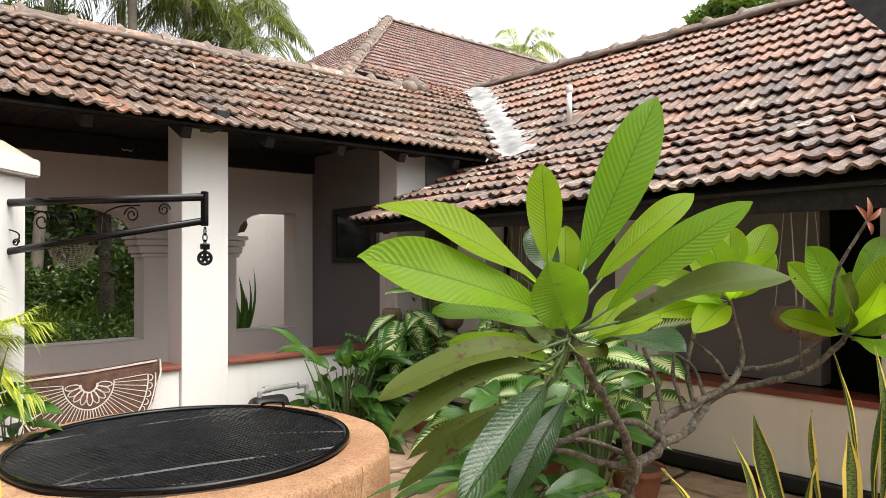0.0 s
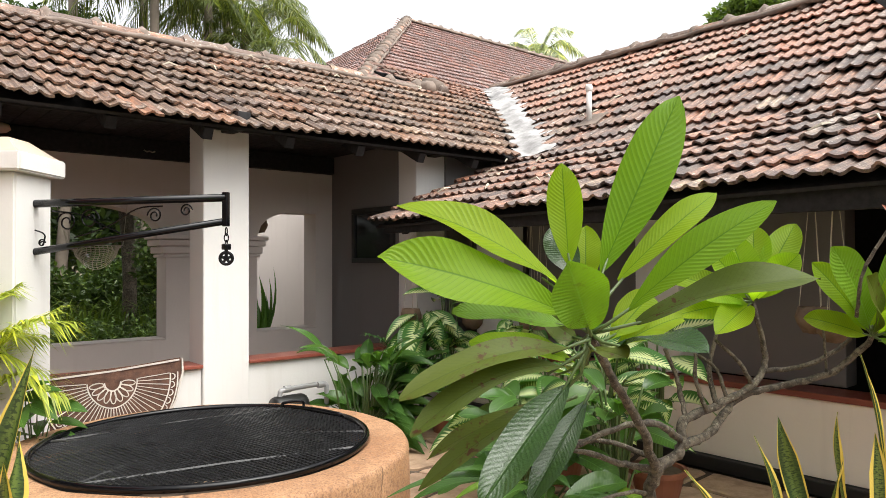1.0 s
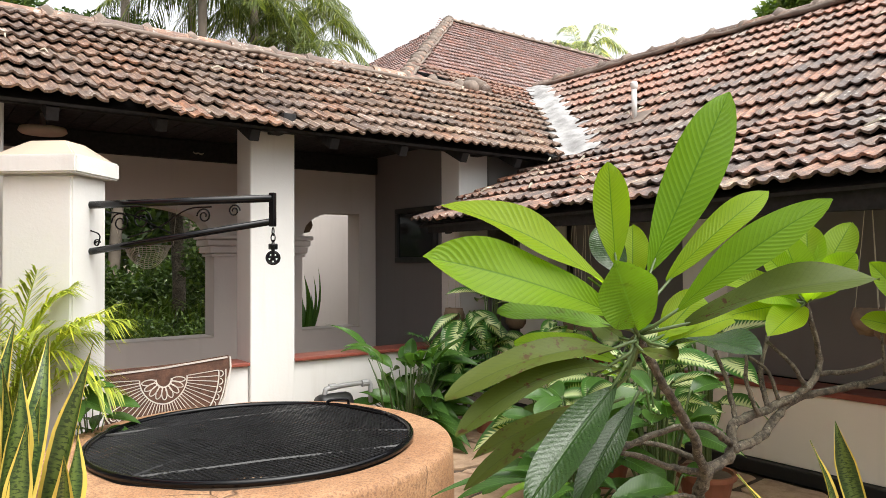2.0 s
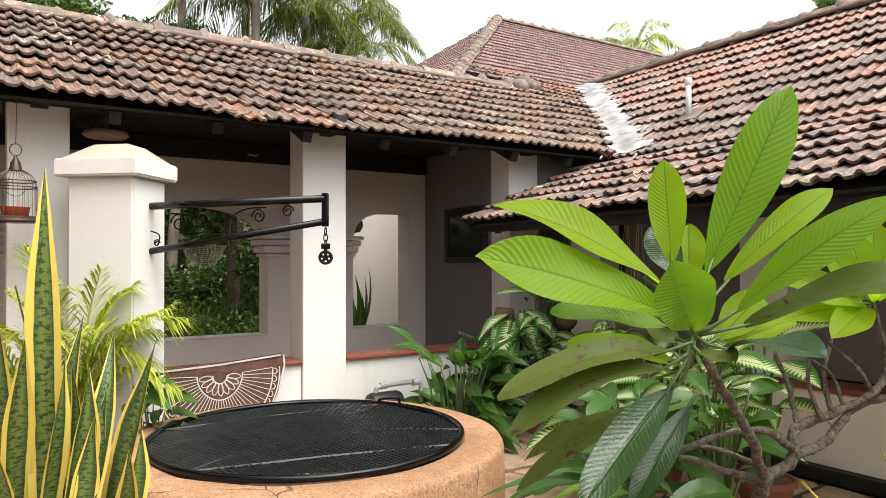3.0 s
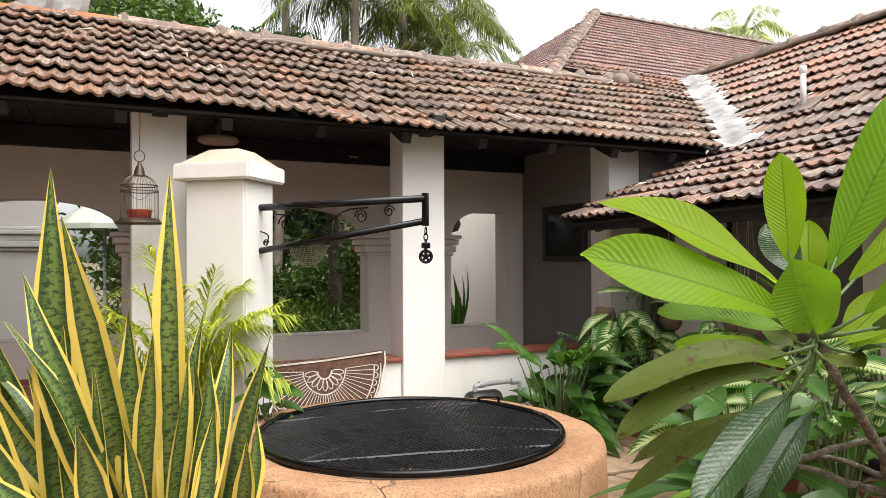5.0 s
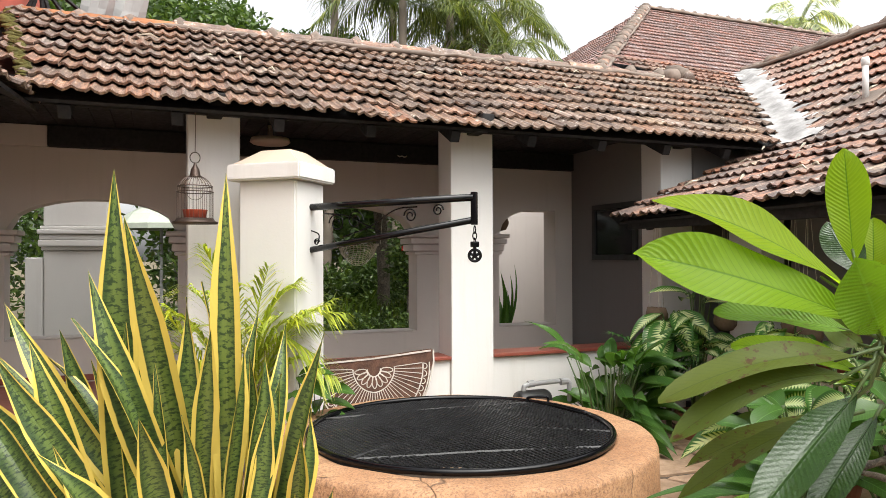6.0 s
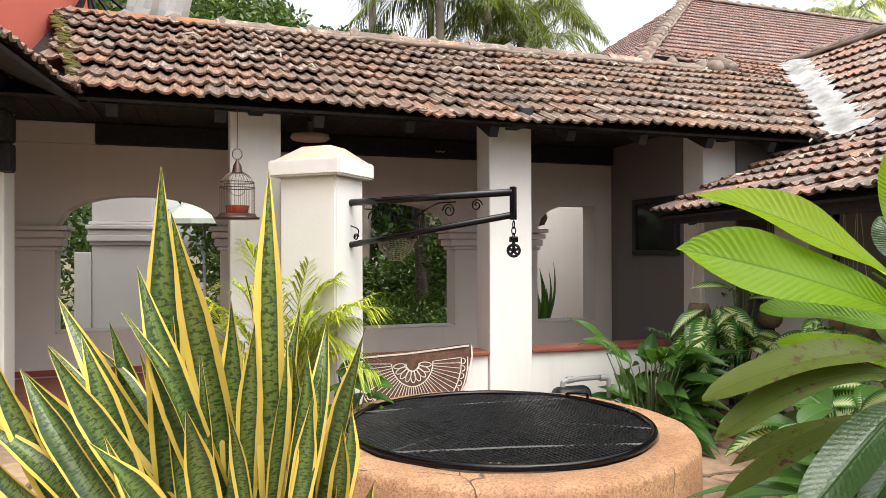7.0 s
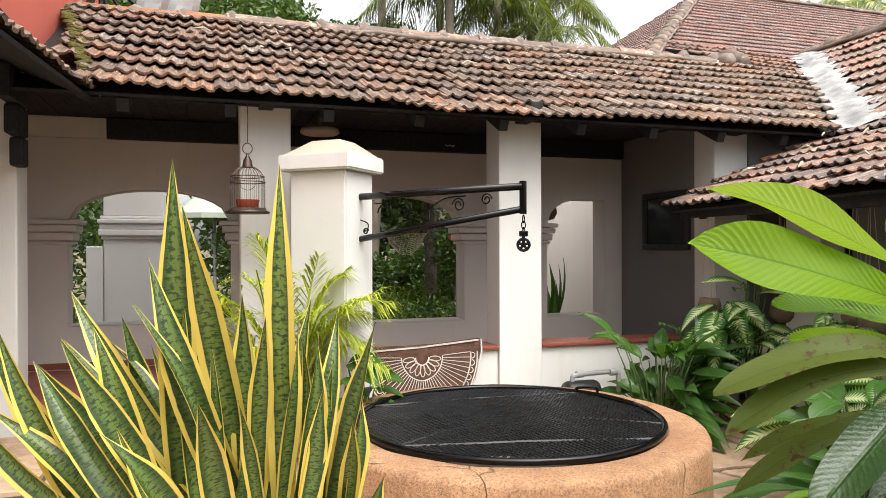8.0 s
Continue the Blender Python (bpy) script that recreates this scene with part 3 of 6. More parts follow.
def tile_data(seed):
    r = random.Random(seed)
    v, f = [], []
    n = len(PROFILE)
    for row, (y, dz) in enumerate(((0.0, 0.0), (TL, -0.004))):
        for (x, z) in PROFILE:
            v.append((x + r.uniform(-0.002, 0.002), y + (r.uniform(-0.006, 0.006) if row == 0 else 0), z + dz + r.uniform(-0.002, 0.002)))
    for k in range(n):
        v.append((v[k][0], v[k][1] + 0.006, v[k][2] - 0.017))
    for k in range(n - 1):
        f.append((k, k + 1, n + k + 1, n + k))
        f.append((2 * n + k, 2 * n + k + 1, k + 1, k))
    f.append((0, n, 2 * n))
    f.append((n - 1, 3 * n - 1, 2 * n - 1))
    return v, f


TILE_SETS = [tile_data(s) for s in range(6)]
TILE_MESH, OLD_MESH, NEW_MESH = [], [], []
for tv, tf in TILE_SETS:
    for some, clay in ((TILE_MESH, TILE), (OLD_MESH, TILE_OLD), (NEW_MESH, TILE_NEW)):
        tm = bpy.data.meshes.new("tile")
        tm.from_pydata(tv, [], tf)
        tm.materials.append(clay)
        some.append(tm)


def frame_of(origin, uvec, vvec):
    u, v = Vector(uvec).normalized(), Vector(vvec).normalized()
    w = u.cross(v).normalized()
    m = Matrix((u, v, w)).transposed().to_4x4()
    m.translation = origin
    return m


def lay_tiles(roof, m, cols, rows, pitch, keep, seed, single=300, joined_material=None, jitter=1.0, sag=None, meshes=None):
    """Rows of tiles on the plane of m; keep(x, y) tells which; the nearest as parts, the rest joined."""
    r = random.Random(seed)
    jv, jf, made = [], [], 0
    for j in range(rows):
        for i in range(cols):
            x, y = i * TW, j * pitch
            if not keep(x + TW / 2, y + 0.1):
                continue
            s = sag(x, y) if sag else 0.0
            slip = -r.uniform(0.03, 0.07) if r.random() < 0.03 else 0.0
            k = m @ (Matrix.Translation((x + r.uniform(-0.005, 0.005) * jitter, y + slip + r.uniform(-0.007, 0.007) * jitter, 0.045 + s + r.uniform(0, 0.010) * jitter))
                     @ Euler((radians(-6.6 + r.uniform(-0.9, 0.9) * jitter), radians(r.uniform(-1.2, 1.2) * jitter), radians(r.uniform(-0.8, 0.8) * jitter))).to_matrix().to_4x4())
            which = r.randrange(6)
            if made < single:
                ob = new("tile", (meshes or TILE_MESH)[which])
                ob.parent = roof
                ob.matrix_parent_inverse = WORLD_OF[roof].inverted()
                ob.matrix_basis = k
                made += 1
            else:
                o = len(jv)
                jv += [tuple(k @ Vector(p)) for p in TILE_SETS[which][0]]
                jf += [tuple(q + o for q in fc) for fc in TILE_SETS[which][1]]
    if jv:
        tagged(pydata("tiles", jv, jf, joined_material or TILE_JOINED, roof), kind="stuff")


def ridge_caps(roof, a, b, seed, radius=0.10, material=None, fresh=0):
    """Half-round ridge tiles from a to b with mortar lumps at their joints."""
    r = random.Random(seed)
    a, b = Vector(a), Vector(b)
    n = max(2, round((b - a).length / 0.40))
    d = (b - a).normalized()
    s = d.cross(Vector((0, 0, 1))).normalized()
    up = s.cross(d).normalized()
    for k in range(n):
        p, q = a.lerp(b, k / n), a.lerp(b, (k + 1.12) / n)
        v, f = [], []
        lift = r.uniform(-0.008, 0.012)
        for (c, rad) in ((p, radius * 1.04), (q, radius * 0.93)):
            for j in range(9):
                t = math.pi * j / 8
                for off in (0.0, -0.014):
                    v.append(tuple(c + s * ((rad + off) * math.cos(t)) + up * ((rad + off) * 0.8 * math.sin(t) + lift - 0.01)))
        for j in range(8):
            for o in ((0, 18),):
                f.append((2 * j, 2 * j + 2, 18 + 2 * j + 2, 18 + 2 * j))
                f.append((2 * j + 1, 18 + 2 * j + 1, 18 + 2 * j + 3, 2 * j + 3))
                f.append((2 * j, 2 * j + 1, 2 * j + 3, 2 * j + 2))
                f.append((18 + 2 * j, 18 + 2 * j + 2, 18 + 2 * j + 3, 18 + 2 * j + 1))
        pydata("ridge_tile", v, f, FRESH if k < fresh else material or RIDGE, roof, smooth=False)
        lv, lf = tube([q - d * 0.06 + up * -0.02, q + up * 0.0, q + d * 0.05 - up * 0.02], [radius * 0.80, radius * 1.08, radius * 0.80], 10, knots=0.14, rnd=r)
        pydata("mortar", lv, lf, MORTAR, roof, smooth=True)
    for w in (-1, 1):
        m = max(6, round((b - a).length / 0.16))
        way = [a.lerp(b, k / m) + s * (w * (radius * 1.02 + r.uniform(-0.012, 0.018))) + up * (r.uniform(-0.012, 0.012) - 0.012) for k in range(m + 1)]
        lv, lf = tube(way, [radius * r.uniform(0.14, 0.30) for _ in way], 7, knots=0.18, rnd=r)
        pydata("mortar_bed", lv, lf, MORTAR, roof, smooth=True)


def deck(roof, corners, thick=0.02, name="deck"):
    """Boards under the tiles."""
    c = [Vector(p) for p in corners]
    nrm = (c[1] - c[0]).cross(c[-1] - c[0]).normalized()
    v = [tuple(p) for p in c] + [tuple(p - nrm * thick) for p in c]
    n = len(c)
    f = [tuple(range(n)), tuple(range(2 * n - 1, n - 1, -1))] + [(i, i + n, (i + 1) % n + n, (i + 1) % n) for i in range(n)]
    return pydata(name, v, f, WOOD, roof)


EAVE_Y, EAVE_Z, RIDGE_Y, RIDGE_Z = 4.70, 2.255, 6.80, 3.355
front = thing("verandah_roof", (2, COL_Y, 2.4), "weathered clay-tiled pitched roof over the verandah with mortared ridge", "roof")
m_front = frame_of((-1.9, EAVE_Y, EAVE_Z), (1, 0, 0), (0, RIDGE_Y - EAVE_Y, RIDGE_Z - EAVE_Z))
SLOPE_F = math.hypot(RIDGE_Y - EAVE_Y, RIDGE_Z - EAVE_Z)
WEST, EAST = (-0.66, -1.02), (5.08, 6.82)
RIDGE_END = 5.40  # east of it the tiles run on up behind the ridge


def keep_front(x, y):
    t = y / SLOPE_F
    if t > 1.0 and x - 1.9 < RIDGE_END:
        return False
    return WEST[0] + (WEST[1] - WEST[0]) * t - 0.08 < x - 1.9 < EAST[0] + (EAST[1] - EAST[0]) * t - 0.10


def sag_front(x, y):
    return 0.018 * math.sin(x * 1.1 + 0.4) + 0.012 * math.sin(x * 2.7)


deck(front, ((-1.3, EAVE_Y + 0.08, EAVE_Z + 0.01), (5.1, EAVE_Y + 0.08, EAVE_Z + 0.01), (6.8, RIDGE_Y, RIDGE_Z - 0.04), (-1.3, RIDGE_Y, RIDGE_Z - 0.04)))
deck(front, ((-1.3, RIDGE_Y, RIDGE_Z - 0.045), (7.0, RIDGE_Y, RIDGE_Z - 0.045), (7.0, 7.15, 3.16), (-1.3, 7.15, 3.16)), name="back_deck")
deck(front, ((RIDGE_END + 0.05, RIDGE_Y, RIDGE_Z - 0.04), (6.8, RIDGE_Y, RIDGE_Z - 0.04), (7.6, 7.75, RIDGE_Z + 0.455), (RIDGE_END + 0.05, 7.75, RIDGE_Z + 0.455)), name="upper_deck")
lay_tiles(front, m_front, 49, 13, SLOPE_F / 9.0, keep_front, 3, 300, sag=sag_front, jitter=1.2)
# replaced tiles: two have slipped at the eave, one lies high at the west end
for tx, ty, tz, ta in ((3.36, -0.10, 0.040, 3.0), (3.17, -0.05, 0.050, -2.0), (1.72, 1.31, 0.060, 1.0)):
    ob = new("tile", NEW_MESH[1])
    ob.parent = front
    ob.matrix_parent_inverse = WORLD_OF[front].inverted()
    ob.matrix_basis = m_front @ Matrix.Translation((tx, ty, tz)) @ Euler((radians(-4), 0, radians(ta))).to_matrix().to_4x4()
ridge_caps(front, (-1.0, RIDGE_Y, RIDGE_Z - 0.02), (5.35, RIDGE_Y, RIDGE_Z + 0.03), 4, 0.105, fresh=3)
# spare ridge tiles stacked in mortar where the ridge ends
for k, (dx, dz, tilt) in enumerate(((0.0, 0.03, 12), (0.10, 0.07, 24), (0.20, 0.04, 38), (-0.12, 0.0, 6))):
    v, f = tube([(0, -0.12, 0), (0, 0, 0.012), (0, 0.12, 0)], [0.075, 0.085, 0.07], 12, knots=0.10, rnd=RND)
    mt = Matrix.Translation((5.55 + 0.7 * dx, RIDGE_Y - 0.03 * k, RIDGE_Z + 0.03 + dz)) @ Euler((radians(tilt), 0, radians(35 - 14 * k))).to_matrix().to_4x4()
    pydata("ridge_tile", [tuple(mt @ Vector(p)) for p in v], f, RIDGE if k == 2 else MORTAR, front, smooth=True)

# rafters under the eave
for k in range(9):
    rx = -0.45 + k * 0.62
    bm = box_bm(-0.035, 0.035, 0, 0.55, -0.10, -0.015, 0.006)
    bm.transform(frame_of((rx, EAVE_Y + 0.10, EAVE_Z), (1, 0, 0), (0, 2.1, 1.07)))
    part("rafter", bm, WOOD, front)

# right wing roof: a flatter skirt below, a steeper pitch above
REX, RZ0, VX, VZ, RRX, RRZ = 3.45, 1.62, 5.10, 2.28, 7.5, 3.85
right = thing("wing_roof", (5, 2, 2), "damp weathered clay-tiled roof sweeping low over the court", "roof")
EV = Vector((0, -1, 0.016)).normalized()
lowv = Vector((VX - REX, 0, VZ - RZ0))
upv = Vector((RRX - VX, 0, RRZ - VZ))
m_low = frame_of((REX, 4.98, RZ0), EV, lowv)
m_up = frame_of((VX - 0.07, 7.75, VZ - 0.075), Vector((0, -1, 0.006)), upv)
deck(right, ((REX + 0.05, 4.95, RZ0), (REX + 0.05, -4, RZ0 + 0.13), (VX, -4, VZ + 0.03), (VX, 4.95, VZ - 0.02)))
deck(right, ((VX, 6.9, VZ - 0.03), (VX, -4, VZ), (RRX, -4, RRZ - 0.04), (RRX, 7.7, RRZ - 0.04)), name="upper_deck")
tagged(part("wing_back_roof", box_bm(RRX - 0.05, RRX + 0.05, -4, 7.2, 2.5, RRZ - 0.06, 0.01), WOOD), kind="structure")


def valley_y(z):
    return EAVE_Y + (z - EAVE_Z) * (RIDGE_Y - EAVE_Y) / (RIDGE_Z - EAVE_Z)


def keep_up(x, y):
    z = VZ + y * upv.normalized().z
    return 7.75 - x < valley_y(z) - 0.06 and 7.75 - x > 0.2


lay_tiles(right, m_low, 26, 7, lowv.length / 7.0 + 0.004, lambda x, y: True, 5, 182, jitter=1.3, meshes=OLD_MESH)
lay_tiles(right, m_up, 40, 11, upv.length / 10.8, keep_up, 6, 118, jitter=1.2, meshes=OLD_MESH)
ridge_caps(right, (RRX, 7.6, RRZ + 0.0), (RRX, 0.4, RRZ + 0.045), 8, 0.115)
for k in range(10):
    bm = box_bm(-0.035, 0.035, 0, 1.0, -0.10, -0.015, 0.006)
    bm.transform(frame_of((REX + 0.12, 4.7 - k * 0.62, RZ0 + 0.02 + 0.01 * k), EV, lowv))
    part("rafter", bm, WOOD, right)
tagged(part("fascia", box_bm(REX + 0.10, REX + 0.14, -3, 4.9, 1.56, 1.66, 0.006), WOOD), "dark timber fascia under the tiles", "fascia", kind="structure")

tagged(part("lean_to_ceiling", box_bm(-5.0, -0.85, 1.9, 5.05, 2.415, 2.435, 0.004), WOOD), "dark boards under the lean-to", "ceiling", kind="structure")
tagged(part("carved_bracket", join_boxes(((-1.10, -1.02, 4.72, 5.16, 2.20, 2.40), (-1.10, -1.02, 4.90, 5.16, 2.02, 2.196), (-1.10, -1.02, 5.02, 5.16, 1.84, 2.016))), WOOD), "carved dark timber bracket on the column", "bracket")
# dry twigs and leaf scraps caught on the tiles
sets = []
for m_, lx, ly, n_ in ((m_low, 4.2, 1.4, 16), (m_up, 6.0, 2.4, 16), (m_front, 6.6, 2.1, 14)):
    for _ in range(n_):
        x, y, a = RND.uniform(0.3, lx), RND.uniform(0.1, ly), RND.uniform(0, 3.1)
        ln = RND.uniform(0.05, 0.16)
        if m_ is m_front:
            x += 1.2
        if m_ is m_up:
            x += 1.6
        sets.append(tube([m_ @ Vector((x, y, 0.10)), m_ @ Vector((x + ln * 0.5 * math.cos(a), y + ln * 0.5 * math.sin(a), 0.115)), m_ @ Vector((x + ln * math.cos(a + 0.4), y + ln * math.sin(a + 0.4), 0.10))], [0.004, 0.010, 0.003], 4))
v, f = join(*sets)
tagged(pydata("leaf_litter", v, f, ROPE), "dry twigs and leaf scraps lying on the tiles", "litter", kind="stuff")

# cement-filled valley between the two roofs
vv, vf = [], []
N, ACROSS = 90, (-1.5, -1.1, -0.7, -0.3, 0.1, 0.5, 0.9, 1.3, 1.7)
for k in range(N + 1):
    t = -0.07 + k / N * 1.43
    z = EAVE_Z + (RIDGE_Z - EAVE_Z) * t
    y = valley_y(z)
    x = VX + (z - VZ) / upv.normalized().z * upv.normalized().x + 0.065
    wdt = (0.108 - 0.01 * t + 0.030 * noise.noise(Vector((k * 0.16, 3, 0)))) * (1.0 if t < 1.0 else 0.75)
    for q in ACROSS:
        rag = (0.16 * noise.noise(Vector((k * 0.55, 2.0 if q > 0 else 9.0, 7))) + 0.07 * noise.noise(Vector((k * 1.7, q, 3)))) * max(0.0, abs(q) - 0.5)
        px, py = x + (q * wdt + rag) * 0.72, y - (q * wdt + rag) * 0.72
        pz = max(EAVE_Z + (py - EAVE_Y) * (RIDGE_Z - EAVE_Z) / (RIDGE_Y - EAVE_Y), VZ + (px - VX) * (RRZ - VZ) / (RRX - VX))
        edge = max(0.0, abs(q - 0.1) - 0.6)
        vv.append((px, py, pz + 0.088 - 0.040 * edge + 0.012 * noise.noise(Vector((px * 9, py * 9, 1)))))
for k in range(N):
    for j in range(len(ACROSS) - 1):
        a = k * len(ACROSS) + j
        vf.append((a, a + 1, a + len(ACROSS) + 1, a + len(ACROSS)))
tagged(pydata("valley_cement", vv, vf, CEMENT, smooth=True), "pale cement filling the valley between two tiled roofs", "cement", kind="structure")

# left lean-to
left = thing("lean_to_roof", (-1, 3.5, 2.3), "narrow clay-tiled lean-to roof edged with moss", "roof")
m_left = frame_of((-0.95, 1.9, 2.25), (0.107, 1, 0), (-0.75, 0.08, 0.36))
lay_tiles(left, m_left, 16, 1, 0.28, lambda x, y: True, 9, 60)
deck(left, ((-0.93, 1.9, 2.24), (-0.60, 5.0, 2.24), (-1.2, 5.0, 2.50), (-1.53, 1.9, 2.50)))
mv, mf = [], []
for k in range(260):
    c = Vector((-0.66 - 0.36 * RND.random() ** 0.7, 0, 0))
    t = (-0.65 - c.x) / 0.4
    c.y = EAVE_Y + 0.15 + t * 1.7 + RND.uniform(-0.15, 0.15)
    c.z = EAVE_Z + (c.y - EAVE_Y) * 0.524 + 0.075
    s = RND.uniform(0.012, 0.042)
    bm = bmesh.new()
    bmesh.ops.create_icosphere(bm, subdivisions=1, radius=s)
    o = len(mv)
    bm.verts.index_update()
    mv += [(c.x + p.co.x, c.y + p.co.y, c.z + p.co.z * 0.32) for p in bm.verts]
    mf += [tuple(o + p.index for p in q.verts) for q in bm.faces]
    bm.free()
tagged(pydata("moss", mv, mf, MOSS, smooth=True), "olive green moss in the roof corner", "moss", kind="stuff")
sheet_v, sheet_f = [], []
for k in range(9):
    for j in range(7):
        sheet_v.append((-0.80 + 0.07 * k + 0.05 * j, 7.42 + 0.03 * math.sin(k * 1.7 + j) + 0.03 * (k % 2), 2.55 + 0.28 * j))
for k in range(8):
    for j in range(6):
        sheet_f.append((k * 7 + j, k * 7 + j + 7, k * 7 + j + 8, k * 7 + j + 1))
tagged(pydata("loose_sheet", sheet_v, sheet_f, SHEET), "crumpled pale sheet standing behind the ridge", "sheet")
lum = thing("timber_scraps", (-0.95, 7.4, 2.5), "dark old timber scraps stacked behind the ridge", "timber")
for k in range(6):
    v, f = tube([(-1.02 + 0.05 * k, 7.32, 2.55), (-1.10 + 0.10 * k, 7.36, 3.4 + 0.1 * (k % 3)), (-0.80 - 0.06 * k, 7.36, 4.0)], 0.022, 5, knots=0.15, rnd=RND)
    pydata("stick", v, f, WOOD, lum)

# the big hip-roofed house behind
hip = thing("hip_roofed_house", (14, 17, 0), "large house behind with a steep dark clay-tiled hip roof", "house")
PK = Vector((12.35, 16.0, 8.05))
HS = 0.70
E2 = 7.0
ea, eb = PK + Vector((-E2, -E2, -HS * E2)), PK + Vector((20 + E2, -E2, -HS * E2))
m_hip = frame_of(ea, (1, 0, 0), (0, 1, HS))
hl = E2 * math.hypot(1, HS)
lay_tiles(hip, m_hip, 97, 32, hl / 32, lambda x, y: y / hl * E2 - 0.1 < x < 19 and y > hl * 0.2, 11, 0, TILE_FAR, 0.6)
m_hip2 = frame_of(PK + Vector((-E2, E2, -HS * E2)), (0, -1, 0), (1, 0, HS))
lay_tiles(hip, m_hip2, 72, 32, hl / 32, lambda x, y: y / hl * E2 < x < 2 * E2 - y / hl * E2 and y > hl * 0.25, 12, 0, TILE_FAR, 0.6)
ridge_caps(hip, PK + Vector((-E2 * 0.8, -E2 * 0.8, -HS * E2 * 0.8 + 0.06)), PK + Vector((0, 0, 0.05)), 13, 0.13)
ridge_caps(hip, PK + Vector((0, 0, 0.03)), PK + Vector((12, 0, 0.03)), 14, 0.13)
part("wall", box_bm(PK.x - E2 + 3, PK.x + 20, PK.y - E2 + 1, PK.y + E2, 0, 3.3, 0.02), WHITE, hip)
deck(hip, (ea, eb, PK + Vector((20, 0, -0.02)), PK + Vector((0, 0, -0.02))))
deck(hip, (PK + Vector((-E2, E2, -HS * E2)), ea, PK + Vector((0, 0, -0.02))))

# dark eave timbers over the camera's own side of the court
near = thing("near_eave", (2.4, 0.0, 1.9), "dark timber hip rafter and boards of the near eave", "eave")
near_ = ((1.888, 0.801, 2.03), (1.7, 0.571, 1.78), (1.562, 0.429, 1.628), (1.658, 0.406, 1.848))
deck(near, near_, 0.07, "board")
bm = box_bm(0, 3.2, -0.05, 0.05, -0.06, 0.06, 0.01)
bm.transform(frame_of(near_[3], Vector((4.45, -0.9, 2.0)) - Vector(near_[3]), (0.3, 1, 0)))
part("rafter", bm, WOOD, near)


# ---- the well ----
WC, WR, WO, WZ = (1.54, 3.62), 0.785, 1.005, 0.43
well = thing("well", (*WC, 0), "round ochre-rendered well with a black wire-mesh cover", "well")
v, f = lathe([(WO + 0.01, -0.02), (WO + 0.005, 0.2), (WO, WZ - 0.03), (WO - 0.012, WZ - 0.008), (WO - 0.035, WZ), (WR + 0.03, WZ + 0.002), (WR + 0.006, WZ - 0.008), (WR, WZ - 0.03), (WR, WZ - 0.12)], (*WC, 0), 96)
v = [(x + 0.006 * noise.noise(Vector((x * 4, y * 4, z * 4))), y + 0.006 * noise.noise(Vector((x * 4 + 9, y * 4, z * 4))), z + (0.005 * noise.noise(Vector((x * 5, y * 5, 3))) if z > 0.3 else 0)) for x, y, z in v]
pydata("parapet", v, f, WELL, well, smooth=True)
# shaft is black so that the unlit depth is in its colour
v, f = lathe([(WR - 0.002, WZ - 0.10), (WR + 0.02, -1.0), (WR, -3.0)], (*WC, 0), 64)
pydata("shaft", v, f, BLACK, well, "inner shaft painted black for the darkness of the well", True)
bm = bmesh.new()
bmesh.ops.create_circle(bm, cap_ends=True, segments=64, radius=WR + 0.01, matrix=Matrix.Translation((*WC, -2.2)))
tagged(part("water", bm, WATER, well), "still dark water deep in the well")

cover = thing("well_cover", (*WC, WZ), "black iron ring cover with fine wire netting and cross bars", "well cover")
ring = [(WC[0] + (WR + 0.005) * math.cos(a), WC[1] + (WR + 0.005) * math.sin(a), WZ + 0.018) for a in np.linspace(0, 2 * math.pi, 73)]
v, f = tube(ring, 0.017, 8)
pydata("ring", v, f, IRON, cover, smooth=True)
sets = []
CELL = 0.024
nn = int(2 * WR / CELL)
for dirn in (radians(12), radians(102)):
    ca, sa = math.cos(dirn), math.sin(dirn)
    for k in range(1, nn):
        o = -WR + k * CELL
        h = math.sqrt(max(0, WR * WR - o * o))
        pts = []
        for s in np.linspace(-h, h, 15):
            x, y = WC[0] + o * ca - s * sa, WC[1] + o * sa + s * ca
            rr = math.hypot(x - WC[0], y - WC[1]) / WR
            pts.append((x, y, WZ + 0.012 + 0.02 * (1 - rr * rr) + 0.010 * noise.noise(Vector((x * 3, y * 3, 0))) + 0.003 * noise.noise(Vector((x * 16, y * 16, 4)))))
        sets.append(tube(pts, 0.0036, 3))
v, f = join(*sets)
tagged(pydata("netting", v, f, NETWIRE, cover, "black wire netting"), kind="stuff")
for (ax, ay), (bx, by) in (((0.84, 3.27), (2.02, 3.01)), ((0.84, 3.27), (2.18, 4.05)), ((0.93, 4.10), (2.22, 3.24)), ((0.93, 4.10), (2.18, 4.05))):
    p, q = Vector((ax, ay, WZ + 0.014)), Vector((bx, by, WZ + 0.014))
    v, f = tube([p, p.lerp(q, 0.25) + Vector((0, 0, 0.002)), p.lerp(q, 0.5) + Vector((0, 0, 0.006)), p.lerp(q, 0.75) + Vector((0, 0, 0.002)), q], 0.009, 6)
    pydata("cross_bar", v, f, BLACK, cover)
hx = Vector((2.17, 4.05, WZ + 0.012))
v, f = tube(smooth_path([hx, hx + Vector((0.015, 0.0, 0.035)), hx + Vector((0.115, -0.035, 0.035)), hx + Vector((0.13, -0.04, 0.0))], 5), 0.009, 6)
pydata("handle", v, f, IRON, cover, "bent iron lifting handle")

# ---- the post with its pulley arm ----
PA = radians(-41)
PC = Vector((0.82, 4.80, 0))
post = thing("well_post", PC, "square white plastered post with a stepped pyramid cap", "post")
PH = 0.205


